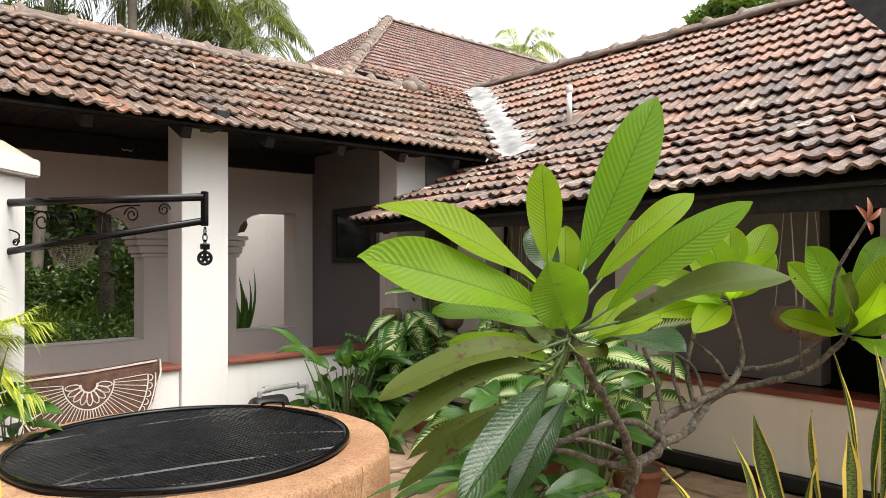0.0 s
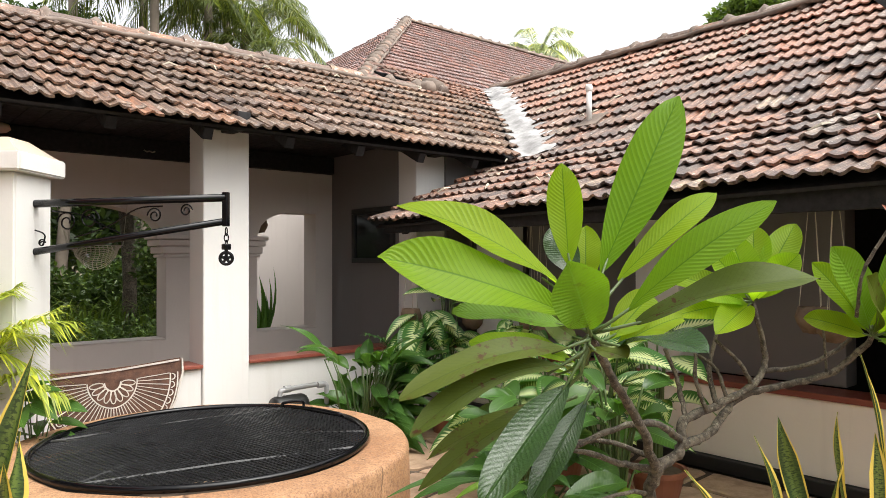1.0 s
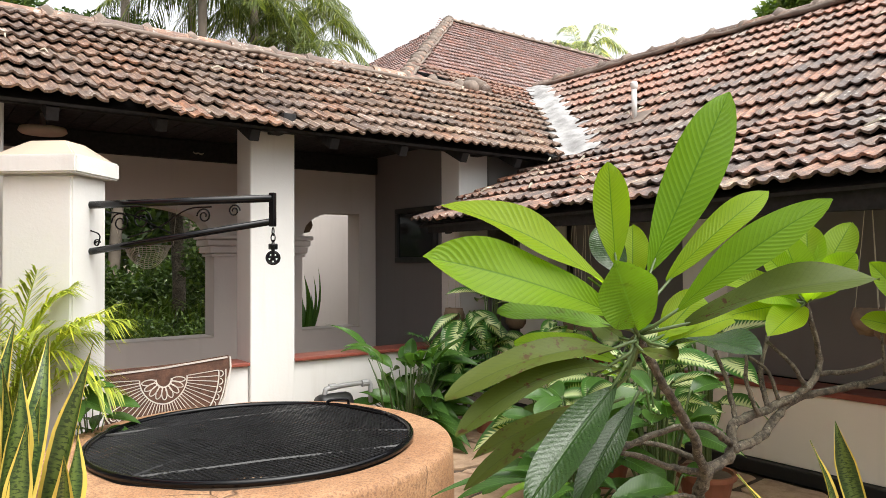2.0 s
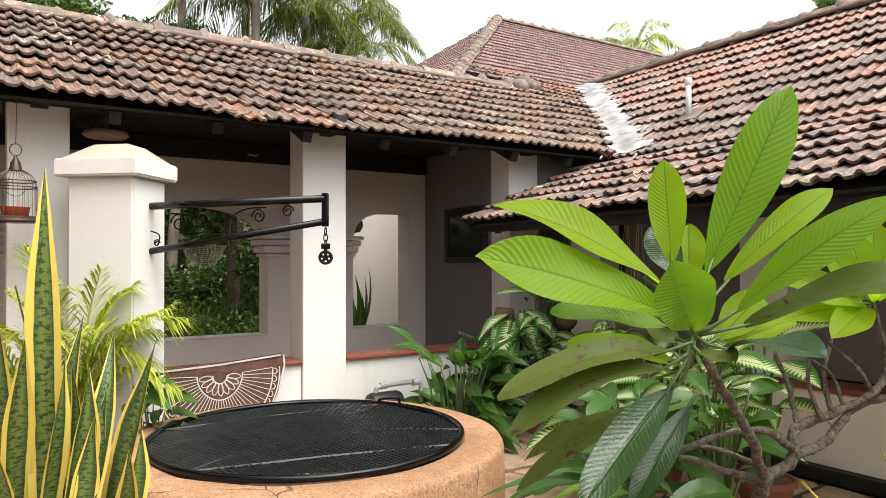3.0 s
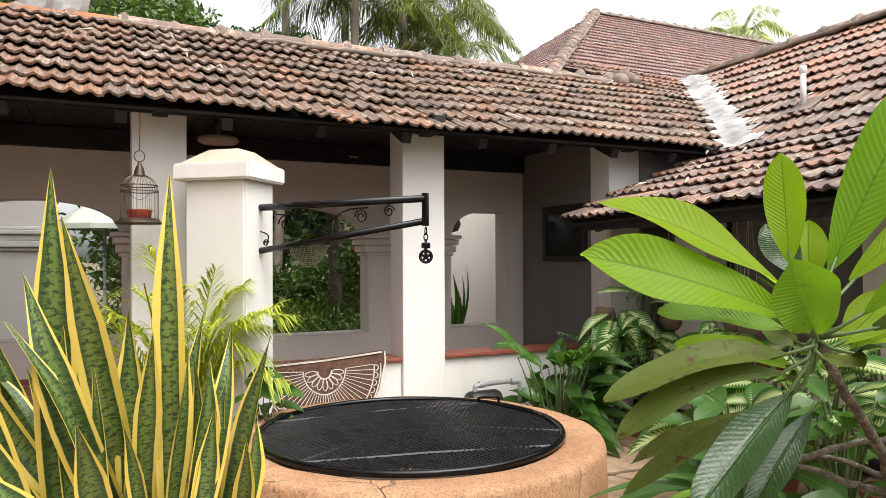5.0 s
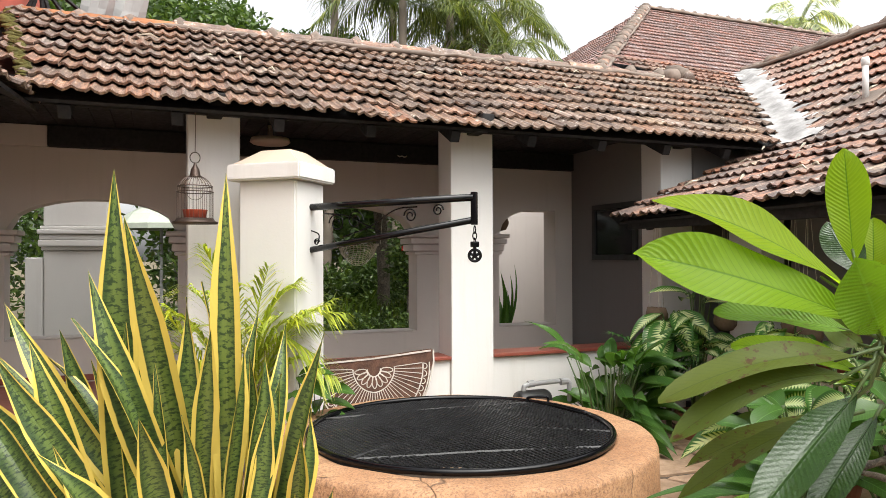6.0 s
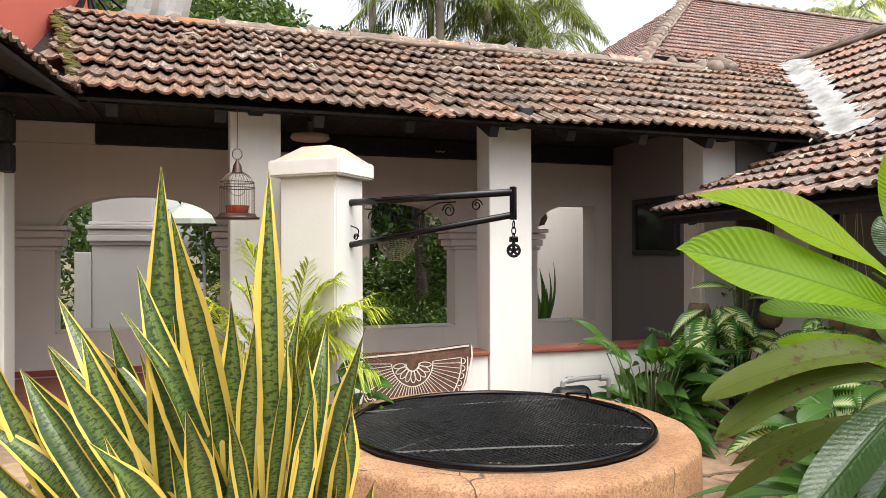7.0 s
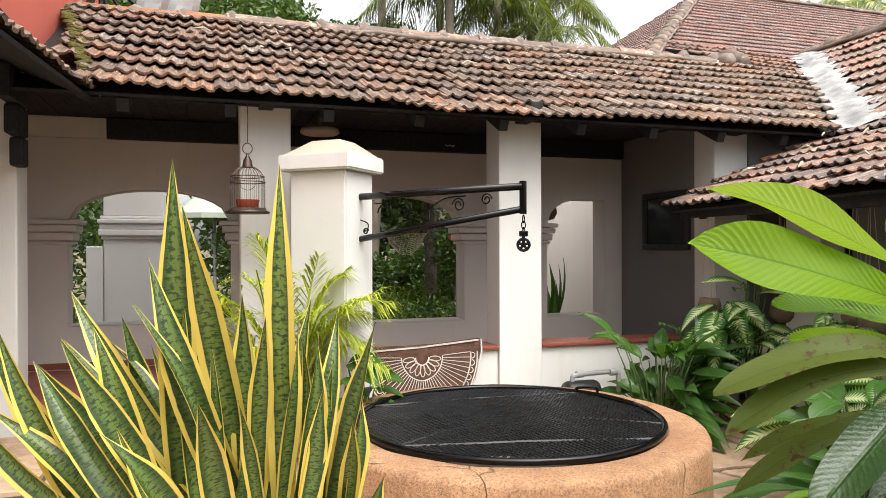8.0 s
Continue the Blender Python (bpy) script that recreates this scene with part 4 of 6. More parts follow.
def turned_box(hx_, z0, z1, bevel, top_scale=1.0):
    bm = box_bm(-hx_, hx_, -hx_, hx_ - 0.06, z0, z1, 0)
    for vert in bm.verts:
        if vert.co.z > (z0 + z1) / 2:
            vert.co.x *= top_scale
            vert.co.y *= top_scale
    if bevel:
        bmesh.ops.bevel(bm, geom=bm.edges[:], offset=bevel, segments=2, affect="EDGES")
    bm.transform(Matrix.Translation(PC) @ Matrix.Rotation(PA, 4, "Z"))
    return bm


part("shaft", turned_box(PH, 0, 1.826, 0.012), WHITE, post)
part("cap", turned_box(PH + 0.055, 1.827, 1.93, 0.01), WHITE, post, "white plaster cap slab")
part("cap_top", turned_box(PH + 0.047, 1.92, 2.03, 0.006, 0.42), STAINED, post, "low pyramid top stained pale brown")

arm = thing("pulley_arm", (0.96, 4.66, 1.5), "black gloss iron arm with scrollwork and a hanging pulley", "pulley arm")
ARM_A, ARM_B = Vector((0.955, 4.655, 1.665)), Vector((1.70, 3.78, 1.68))
LOW_A, LOW_B = Vector((0.955, 4.655, 1.395)), Vector((1.69, 3.79, 1.552))


def bar(a, b, radius, name, label=""):
    v, f = tube([a, a.lerp(b, 0.28), a.lerp(b, 0.30), b], [radius * 1.06, radius * 1.06, radius, radius], 16)
    return pydata(name, v, f, IRON, arm, label, True)


bar(ARM_A - (ARM_B - ARM_A) * 0.05, ARM_B, 0.021, "top_bar")
bar(LOW_A - (LOW_B - LOW_A) * 0.05, LOW_B, 0.019, "brace_bar")
bm = box_bm(-0.016, 0.016, -0.016, 0.016, -0.155, 0.030, 0.005)
bm.transform(Matrix.Translation(ARM_B) @ Matrix.Rotation(radians(-50), 4, "Z"))
part("end_bar", bm, IRON, arm)
adir = (ARM_B - ARM_A)
along = Vector((adir.x, adir.y, 0)).normalized()


def scroll(at, size, turns, flip):
    pts = []
    for k in range(int(turns * 14) + 1):
        a = k / 14 * 2 * math.pi
        r = size * (1 - 0.75 * k / (turns * 14))
        pts.append(at + along * (r * math.cos(a) * flip) + Vector((0, 0, r * math.sin(a))))
    v, f = tube(pts, 0.0045, 5)
    pydata("scroll", v, f, IRON, arm)


for s_, z_, sz, fl in ((0.80, 1.615, 0.036, 1), (0.64, 1.590, 0.044, -1), (0.30, 1.575, 0.06, 1), (0.18, 1.56, 0.06, -1), (0.045, 1.445, 0.022, 1)):
    scroll(ARM_A + adir * s_ + Vector((0, 0, z_ - 1.665 - 0.015 * s_)), sz, 1.6, fl)
for c_ in (((0.22, 1.47), (0.40, 1.53), (0.55, 1.62), (0.68, 1.63)), ((0.10, 1.62), (0.24, 1.60), (0.38, 1.53), (0.46, 1.49)), ((0.0, 1.52), (0.06, 1.49), (0.05, 1.43))):
    v, f = tube(smooth_path([ARM_A + adir * s + Vector((0, 0, z - 1.665)) for s, z in c_], 5), 0.0045, 5)
    pydata("scroll", v, f, IRON, arm)
HK = Vector((1.70, 3.775, 1.52))
for k in range(3):
    ring = [HK + Vector((0, 0, -0.022 - 0.034 * k)) + (along if k % 2 else along.cross(Vector((0, 0, 1)))) * (0.012 * math.cos(a)) + Vector((0, 0, 0.022 * math.sin(a))) for a in np.linspace(0, 2 * math.pi, 13)]
    v, f = tube(ring, 0.0035, 5)
    pydata("chain_link", v, f, IRON, arm)
PU = HK + Vector((0, 0, -0.165))
v, f = lathe([(0.024, -0.010), (0.032, -0.013), (0.040, -0.011), (0.034, -0.003), (0.034, 0.003), (0.040, 0.011), (0.032, 0.013), (0.024, 0.010), (0.024, -0.010)], (0, 0, 0), 24)
turn = Matrix.Translation(PU) @ Vector((-0.42, -0.9, 0)).to_track_quat("Z", "Y").to_matrix().to_4x4()
wheel = pydata("pulley_wheel", [tuple(turn @ Vector(p)) for p in v], f, IRON, arm, "black cast pulley wheel", True)
v, f = lathe([(0.0, -0.017), (0.011, -0.017), (0.013, 0.0), (0.011, 0.017), (0.0, 0.017)], (0, 0, 0), 16)
pydata("axle", [tuple(turn @ Vector(p)) for p in v], f, IRON, arm, "", True)
for k in range(5):
    a = radians(18 + 72 * k)
    v, f = tube([Vector((math.cos(a) * 0.008, math.sin(a) * 0.008, 0)), Vector((math.cos(a) * 0.028, math.sin(a) * 0.028, 0))], 0.0085, 6)
    pydata("spoke", [tuple(turn @ Vector(p)) for p in v], f, IRON, arm)
for s in (-1, 1):
    bm = box_bm(-0.009, 0.009, -0.008, 0.062, s * 0.017 - 0.003, s * 0.017 + 0.003, 0.002)
    bm.transform(turn)
    part("cheek_plate", bm, IRON, arm)
bm = box_bm(-0.020, 0.020, -0.020, 0.020, 0.045, 0.078, 0.006)
bm.transform(Matrix.Translation(PU))
part("pulley_block", bm, IRON, arm)

# ---- bird cage ----
CG = Vector((0.275, 4.86, 1.56))
cage = thing("bird_cage", CG, "small brown wire bird cage with a red dish", "bird cage")
v, f = lathe([(0.0, 0.0), (0.135, 0.0), (0.140, 0.012), (0.120, 0.018), (0.112, 0.035), (0.0, 0.036)], CG, 28)
pydata("base", v, f, RUST, cage, "round turned base", True)
for k in range(26):
    a = 2 * math.pi * k / 26
    d = Vector((math.cos(a), math.sin(a), 0))
    pts = [CG + d * 0.108 + Vector((0, 0, 0.03)), CG + d * 0.108 + Vector((0, 0, 0.20))]
    pts += [CG + d * (0.108 * math.cos(t)) + Vector((0, 0, 0.20 + 0.105 * math.sin(t))) for t in np.linspace(0.2, 1.35, 6)]
    v, f = tube(pts, 0.0016, 4)
    pydata("wire", v, f, RUST, cage)
for hz in (0.20, 0.235):
    ring = [CG + Vector((0.109 * math.cos(a) * (1 if hz < 0.21 else 0.96), 0.109 * math.sin(a) * (1 if hz < 0.21 else 0.96), hz)) for a in np.linspace(0, 2 * math.pi, 33)]
    v, f = tube(ring, 0.0035, 5)
    pydata("hoop", v, f, RUST, cage)
v, f = lathe([(0.036, 0.295), (0.030, 0.315), (0.026, 0.34), (0.012, 0.365), (0.006, 0.385)], CG, 16)
pydata("finial", v, f, RUST, cage, "bell-shaped finial", True)
ring = [CG + Vector((0.030 * math.cos(a), 0, 0.415 + 0.034 * math.sin(a))) for a in np.linspace(0, 2 * math.pi, 25)]
v, f = tube(ring, 0.003, 5)
pydata("hanging_ring", v, f, RUST, cage)
v, f = tube([CG + Vector((0, 0, 0.448)), CG + Vector((0.003, 0, 0.60)), CG + Vector((0, 0, 0.74))], 0.0025, 5)
pydata("wire_hanger", v, f, RUST, cage)
v, f = lathe([(0.0, 0.04), (0.066, 0.04), (0.074, 0.085), (0.078, 0.088), (0.070, 0.088), (0.062, 0.05), (0, 0.05)], CG, 20)
pydata("dish", v, f, ORANGE, cage, "red plastic dish", True)
ring = [CG + Vector((0.05 * math.cos(a), 0.0, 0.20 + 0.05 * math.sin(a))) for a in np.linspace(math.pi, 2 * math.pi, 9)]
v, f = tube(ring, 0.002, 4)
pydata("swing", v, f, RUST, cage)

# ---- half-round printed mat leaning on the low wall ----
fan = thing("printed_mat", (1.5, 5.05, 0), "half-round brown coir mat with white fan print, leaning", "doormat")
F0 = frame_of((1.50, 5.015, 0.02), (1, 0, 0.012), (0.0, 0.16, 1.0))
H, W2 = 0.68, 0.44


def mat_pt(x, y, lift=0.0):
    sag = 0.03 * math.cos(x * 3.4)
    return tuple(F0 @ Vector((x, 0.945 * y + 0.025 * abs(x) / W2, lift - sag * 0.3)))


bm = bmesh.new()
out = [(-W2 - 0.02, 0.60), (-W2 + 0.1, 0.635), (-0.15, 0.65), (0.15, 0.655), (W2 - 0.1, 0.66), (W2 + 0.01, 0.66), (W2 + 0.03, 0.57)]
out += [(W2 * math.cos(a) * 0.98, 0.55 + 0.55 * math.sin(a)) for a in np.linspace(-0.12, -math.pi + 0.12, 22)]
verts = [mat_pt(x, y) for x, y in out] + [mat_pt(x, y, -0.014) for x, y in out]
nn = len(out)
pydata("mat", verts, [tuple(range(nn))[::-1], tuple(range(nn, 2 * nn))] + [(i, (i + 1) % nn, (i + 1) % nn + nn, i + nn) for i in range(nn)], MATBROWN, fan)
sets = []


def line(points, rad=0.0030):
    rad *= 1.1
    sets.append(tube([mat_pt(x, y, 0.005) for x, y in points], rad, 4))


CXY = (0.0, 0.56)
for k in range(33):
    a = -math.pi + math.pi * k / 32
    for r0, r1 in ((0.16, 0.37),):
        line([(CXY[0] + r * math.cos(a), CXY[1] + r * 1.12 * math.sin(a)) for r in (r0, r1)])
for r in (0.05, 0.155, 0.375, 0.425):
    line([(CXY[0] + r * math.cos(a) * 1.0, CXY[1] + r * 1.12 * math.sin(a)) for a in np.linspace(-math.pi, 0, 30)], 0.005)
for k in range(9):
    a = -math.pi + math.pi * (k + 0.5) / 9
    line([(CXY[0] + (0.10 + 0.045 * math.cos(t)) * math.cos(a) - 0.018 * math.sin(t) * math.sin(a), CXY[1] + (0.10 + 0.045 * math.cos(t)) * math.sin(a) + 0.018 * math.sin(t) * math.cos(a)) for t in np.linspace(0, 2 * math.pi, 13)], 0.004)
for k in range(24):
    a = -math.pi + math.pi * (k + 0.5) / 24
    line([(CXY[0] + (0.385 + 0.022 * math.sin(t)) * math.cos(a + 0.05 * math.cos(t)), CXY[1] + 1.12 * (0.385 + 0.022 * math.sin(t)) * math.sin(a + 0.05 * math.cos(t))) for t in np.linspace(0, math.pi, 7)], 0.004)
line([(-W2 + 0.0, 0.60), (0, 0.64), (W2 + 0.0, 0.645)], 0.007)
line([(W2 + 0.02, 0.65), (W2 + 0.02, 0.56), (W2 * 0.92, 0.36), (W2 * 0.6, 0.12)], 0.007)
v, f = join(*sets)
pydata("print", v, f, MATWHITE, fan, "white printed fan of rays and petals")

# ---- picture on the end wall ----
pic = thing("framed_picture", (END_X - 0.02, 5.83, 1.31), "dark framed picture with a wide black mount", "picture")
for (a, b, c_, d_) in ((5.48, 6.18, 1.31, 1.36), (5.48, 6.18, 1.80, 1.85), (5.48, 5.53, 1.362, 1.798), (6.13, 6.18, 1.362, 1.798)):
    part("frame", box_bm(END_X - 0.035, END_X - 0.003, a, b, c_, d_, 0.004), BLACK, pic)
part("picture", box_bm(END_X - 0.018, END_X - 0.004, 5.532, 6.128, 1.362, 1.798, 0.002), GLASSY, pic, "dark glazed picture")

# ---- pump and pipe ----
pump = thing("water_pump", (2.62, 4.72, 0), "small black electric water pump with grey pipes", "water pump")
v, f = lathe([(0.0, -0.13), (0.075, -0.125), (0.085, -0.10), (0.085, 0.10), (0.075, 0.125), (0.0, 0.13)], (0, 0, 0), 20)
tm_ = Matrix.Translation((2.57, 4.70, 0.30)) @ Matrix.Rotation(radians(90), 4, "Y")
pydata("motor", [tuple(tm_ @ Vector(p)) for p in v], f, BLACK, pump, smooth=True)
part("stand", box_bm(2.42, 2.74, 4.60, 4.80, 0, 0.215, 0.01), BLACK, pump)
v, f = tube(smooth_path([(2.50, 4.70, 0.34), (2.50, 4.70, 0.40), (2.54, 4.70, 0.425), (2.84, 4.72, 0.43), (2.885, 4.72, 0.415), (2.89, 4.72, 0.36), (2.89, 4.72, 0.0)], 5), 0.018, 10)
pydata("pipe", v, f, PIPE, pump, "grey plastic pipe with an elbow", True)
for cx_ in (2.56, 2.83):
    v, f = tube([(cx_ - 0.025, 4.705, 0.427), (cx_ + 0.025, 4.705, 0.429)], 0.025, 10)
    pydata("coupling", v, f, PIPE, pump)

# ---- roof vent, lamps and oddments ----
vent = thing("vent_pipe", (5.6, 4.39, 2.62), "white plastic vent pipe standing out of the tiles", "pipe")
v, f = tube([(5.6, 4.39, 2.64), (5.6, 4.39, 2.96)], 0.026, 12)
pydata("pipe", v, f, PVC, vent, smooth=True)
v, f = lathe([(0.026, 0.0), (0.033, 0.008), (0.035, 0.05), (0.028, 0.07), (0, 0.075)], (5.6, 4.39, 2.945), 12)
pydata("cowl", v, f, PVC, vent, smooth=True)
bm = box_bm(-0.13, 0.13, -0.15, 0.08, 0.0, 0.010, 0.004)
bm.transform(Matrix.Translation((5.6, 4.39, VZ + 0.5 * (RRZ - VZ) / (RRX - VX) + 0.062)) @ Matrix.Rotation(-math.atan2(RRZ - VZ, RRX - VX), 4, "Y"))
part("flashing", bm, MORTAR, vent, "grey flashing sheet")
lamp = thing("ceiling_lamp", (0.90, 6.0, 2.26), "round pale unlit ceiling lamp under the dark boards", "ceiling lamp")
v, f = lathe([(0.0, 0.0), (0.14, 0.004), (0.16, 0.02), (0.15, 0.05), (0.02, 0.06), (0.02, 0.155), (0, 0.155)], (0.90, 6.0, 2.26), 28)
pydata("shade", v, f, STAINED, lamp, smooth=True)

scrap = thing("cord_scrap", (2.206, 6.54, 2.298), "short pale curled cord caught on the dark beam", "cord")
v, f = tube(smooth_path([(2.156 + 0.012 * k, 6.545, 2.298 + (0.012, 0.0, 0.006, -0.002, 0.008)[k // 2]) for k in range(0, 9, 2)], 4), 0.006, 6)
pydata("cord", v, f, ROPE, scrap, smooth=True)

# pillar outside the first arch, and garden boundary
pil = thing("garden_pillar", (-0.74, 8.8, 0), "white plastered garden pillar with a moulded band", "pillar")
part("shaft", box_bm(-1.04, -0.44, 8.5, 9.0, 0, 1.43, 0.012), WHITE, pil)
part("upper_shaft", box_bm(-1.04, -0.44, 8.5, 9.0, 1.69, 2.9, 0.012), WHITE, pil)
for z0, z1, d in ((1.433, 1.47, 0.02), (1.473, 1.54, 0.045), (1.543, 1.60, 0.035), (1.603, 1.65, 0.055), (1.653, 1.687, 0.03)):
    part("band", box_bm(-1.04 - d, -0.44 + d, 8.5 - d, 9.0 + d, z0, z1, 0.012), WHITE, pil)
tagged(part("garden_wall", box_bm(-1.20, -1.044, 8.45, 8.95, 0, 1.36, 0.012), WHITE), "low white garden wall beside the pillar", "wall", kind="structure")
umb = thing("garden_umbrella", (0.25, 10.2, 0), "large pale green garden umbrella", "umbrella")
v, f = tube([(0.10, 10.6, 0), (0.10, 10.6, 2.1)], 0.022, 8)
pydata("pole", v, f, PIPE, umb)
v, f = lathe([(0.0, 2.24), (0.22, 2.19), (0.44, 2.06), (0.55, 1.93), (0.545, 1.86), (0.42, 2.04), (0.0, 2.20)], (0.10, 10.6, -0.12), 10)
pydata("canopy", v, f, CANVAS, umb, "pale canopy with a short valance")


# ---- plants of the court ----
TO_CAMERA = Vector((-0.76, -0.65, 0))  # from the plants towards the camera; leaves are turned to fit its view


def pot(name, at, r, h, label, material=TERRACOTTA):
    p = thing(name, at, label, "plant pot")
    v, f = lathe([(0, 0.0), (r * 0.68, 0.0), (r * 0.95, h * 0.85), (r * 1.05, h * 0.86), (r * 1.06, h), (r * 0.94, h), (r * 0.9, h * 0.9), (0, h * 0.9)], at, 24)
    pydata("body", v, f, material, p, smooth=False)
    v, f = lathe([(0, h * 0.93), (r * 0.89, h * 0.91)], at, 20)
    pydata("soil", v, f, JOINT, p)
    return p


UPPER_LEAVES = [
    ((1.888, 1.544, 1.161), (1.3, 1.814, 1.353), 0.212, (0.8, 0.6), 0.05, 0.25, PLUM_DEEP),
    ((1.898, 1.561, 1.226), (1.432, 1.895, 1.516), 0.177, (0.55, 0.8), 0.07, 0.3, PLUM),
    ((1.938, 1.631, 1.287), (1.924, 1.65, 1.66), 0.123, (1, 0.1), 0.0, 0.2, PLUM),
    ((1.955, 1.556, 1.235), (2.207, 1.392, 1.879), 0.180, (1, 0), 0.03, 0.22, PLUM_DEEP),
    ((1.994, 1.528, 1.242), (2.392, 1.365, 1.57), 0.108, (0.8, 0.5), 0.06, 0.3, PLUM),
    ((1.925, 1.457, 1.15), (2.196, 1.072, 1.511), 0.128, (0.8, 0.5), 0.09, 0.25, PLUM_DEEP),
    ((1.88, 1.499, 1.108), (1.698, 1.443, 1.34), 0.195, (1, 0.4), 0.04, 0.35, PLUM_MID),
    ((1.954, 1.458, 1.131), (2.291, 0.99, 1.287), 0.158, (0.5, 0.85), 0.07, 0.35, PLUM_SPOTTED),
]
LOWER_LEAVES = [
    ((1.902, 1.452, 1.079), (1.773, 1.056, 1.111), 0.145, (0.35, 0.95), 0.07, 0.2, PLUM_DARK),
    ((1.871, 1.507, 1.089), (1.289, 1.697, 0.961), 0.115, (0.6, 0.8), 0.1, 0.25, PLUM_SPOTTED),
    ((1.854, 1.523, 1.037), (1.312, 1.678, 0.857), 0.112, (0.5, 0.8), 0.14, 0.3, PLUM_SPOTTED),
    ((1.848, 1.529, 1.002), (1.385, 1.481, 0.698), 0.135, (0.8, 0.6), 0.04, 0.35, PLUM_DARK),
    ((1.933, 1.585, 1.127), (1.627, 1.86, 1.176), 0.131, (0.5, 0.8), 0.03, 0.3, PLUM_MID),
    ((1.873, 1.505, 1.067), (1.79, 1.311, 1.069), 0.1, (0.4, 0.9), 0.03, 0.2, PLUM_SPOTTED),
    ((2.012, 1.649, 1.066), (1.919, 1.731, 1.152), 0.099, (0.8, 0.5), 0.03, 0.2, PLUM_SPOTTED),
    ((2.09, 1.71, 1.263), (2.088, 1.843, 1.456), 0.121, (1, 0.2), 0.0, 0.2, PLUM_DARK),
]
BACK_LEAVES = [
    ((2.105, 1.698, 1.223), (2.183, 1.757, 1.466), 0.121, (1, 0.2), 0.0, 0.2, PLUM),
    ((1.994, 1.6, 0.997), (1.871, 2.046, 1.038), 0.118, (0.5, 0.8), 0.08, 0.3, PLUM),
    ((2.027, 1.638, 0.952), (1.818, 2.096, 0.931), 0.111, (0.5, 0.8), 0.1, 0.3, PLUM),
    ((1.927, 1.594, 0.923), (1.424, 1.782, 0.661), 0.073, (0.6, 0.7), 0.1, 0.3, PLUM_SPOTTED),
    ((2.006, 1.658, 0.885), (1.569, 1.921, 0.696), 0.082, (0.5, 0.8), 0.08, 0.3, PLUM_SPOTTED),
    ((2.041, 1.626, 0.904), (1.666, 1.565, 0.626), 0.1, (0.8, 0.5), 0.05, 0.25, PLUM_DARK),
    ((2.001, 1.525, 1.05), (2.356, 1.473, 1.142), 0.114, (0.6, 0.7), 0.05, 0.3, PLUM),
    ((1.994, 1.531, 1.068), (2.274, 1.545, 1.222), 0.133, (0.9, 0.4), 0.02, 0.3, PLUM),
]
SECOND_HEAD = [
    ((2.92, 1.503, 1.166), (2.693, 1.569, 1.384), 0.14, (0.8, 0.5), 0.05, 0.3, PLUM),
    ((2.92, 1.503, 1.166), (2.85, 1.561, 1.443), 0.152, (0.8, 0.5), 0.05, 0.3, PLUM),
    ((2.92, 1.503, 1.166), (3.018, 1.543, 1.482), 0.145, (0.8, 0.5), 0.05, 0.3, PLUM),
    ((2.92, 1.503, 1.166), (3.147, 1.427, 1.486), 0.141, (0.8, 0.5), 0.05, 0.3, PLUM),
    ((2.92, 1.503, 1.166), (2.957, 1.331, 1.361), 0.136, (0.8, 0.5), 0.05, 0.3, PLUM),
]
SECOND_HEAD_LOW = [
    ((2.92, 1.503, 1.166), (2.706, 1.29, 1.257), 0.131, (0.8, 0.5), 0.05, 0.3, PLUM),
    ((2.92, 1.503, 1.166), (2.559, 1.558, 1.222), 0.133, (0.8, 0.5), 0.05, 0.3, PLUM),
    ((2.92, 1.503, 1.166), (2.504, 1.609, 1.126), 0.122, (0.8, 0.5), 0.05, 0.3, PLUM),
    ((2.92, 1.503, 1.166), (2.538, 1.445, 1.072), 0.131, (0.8, 0.5), 0.05, 0.3, PLUM),
    ((2.92, 1.503, 1.166), (2.82, 1.86, 1.291), 0.131, (0.8, 0.5), 0.05, 0.3, PLUM),
]
THIRD_HEAD = [
    ((3.28, 1.181, 1.027), (2.997, 1.227, 1.389), 0.188, (0.8, 0.5), 0.05, 0.25, PLUM_MID),
    ((3.28, 1.181, 1.027), (2.933, 1.086, 1.281), 0.166, (0.8, 0.5), 0.05, 0.25, PLUM_SPOTTED),
    ((3.28, 1.181, 1.027), (3.493, 1.117, 1.437), 0.141, (0.8, 0.5), 0.05, 0.25, PLUM_MID),
    ((3.28, 1.181, 1.027), (3.334, 0.992, 1.359), 0.181, (0.8, 0.5), 0.05, 0.25, PLUM),
    ((3.28, 1.181, 1.027), (3.095, 1.342, 1.327), 0.138, (0.8, 0.5), 0.05, 0.25, PLUM),
]
THIRD_HEAD_LOW = [
    ((3.28, 1.181, 1.027), (3.284, 0.906, 1.165), 0.147, (0.8, 0.5), 0.05, 0.25, PLUM_MID),
    ((3.28, 1.181, 1.027), (3.074, 1.365, 1.108), 0.115, (0.8, 0.5), 0.05, 0.25, PLUM),
    ((3.28, 1.181, 1.027), (3.091, 0.949, 0.966), 0.109, (0.8, 0.5), 0.05, 0.25, PLUM_MID),
    ((3.28, 1.181, 1.027), (3.219, 1.232, 1.292), 0.092, (0.8, 0.5), 0.05, 0.25, PLUM),
    ((3.28, 1.181, 1.027), (3.043, 0.986, 1.255), 0.131, (0.8, 0.5), 0.05, 0.25, PLUM),
]
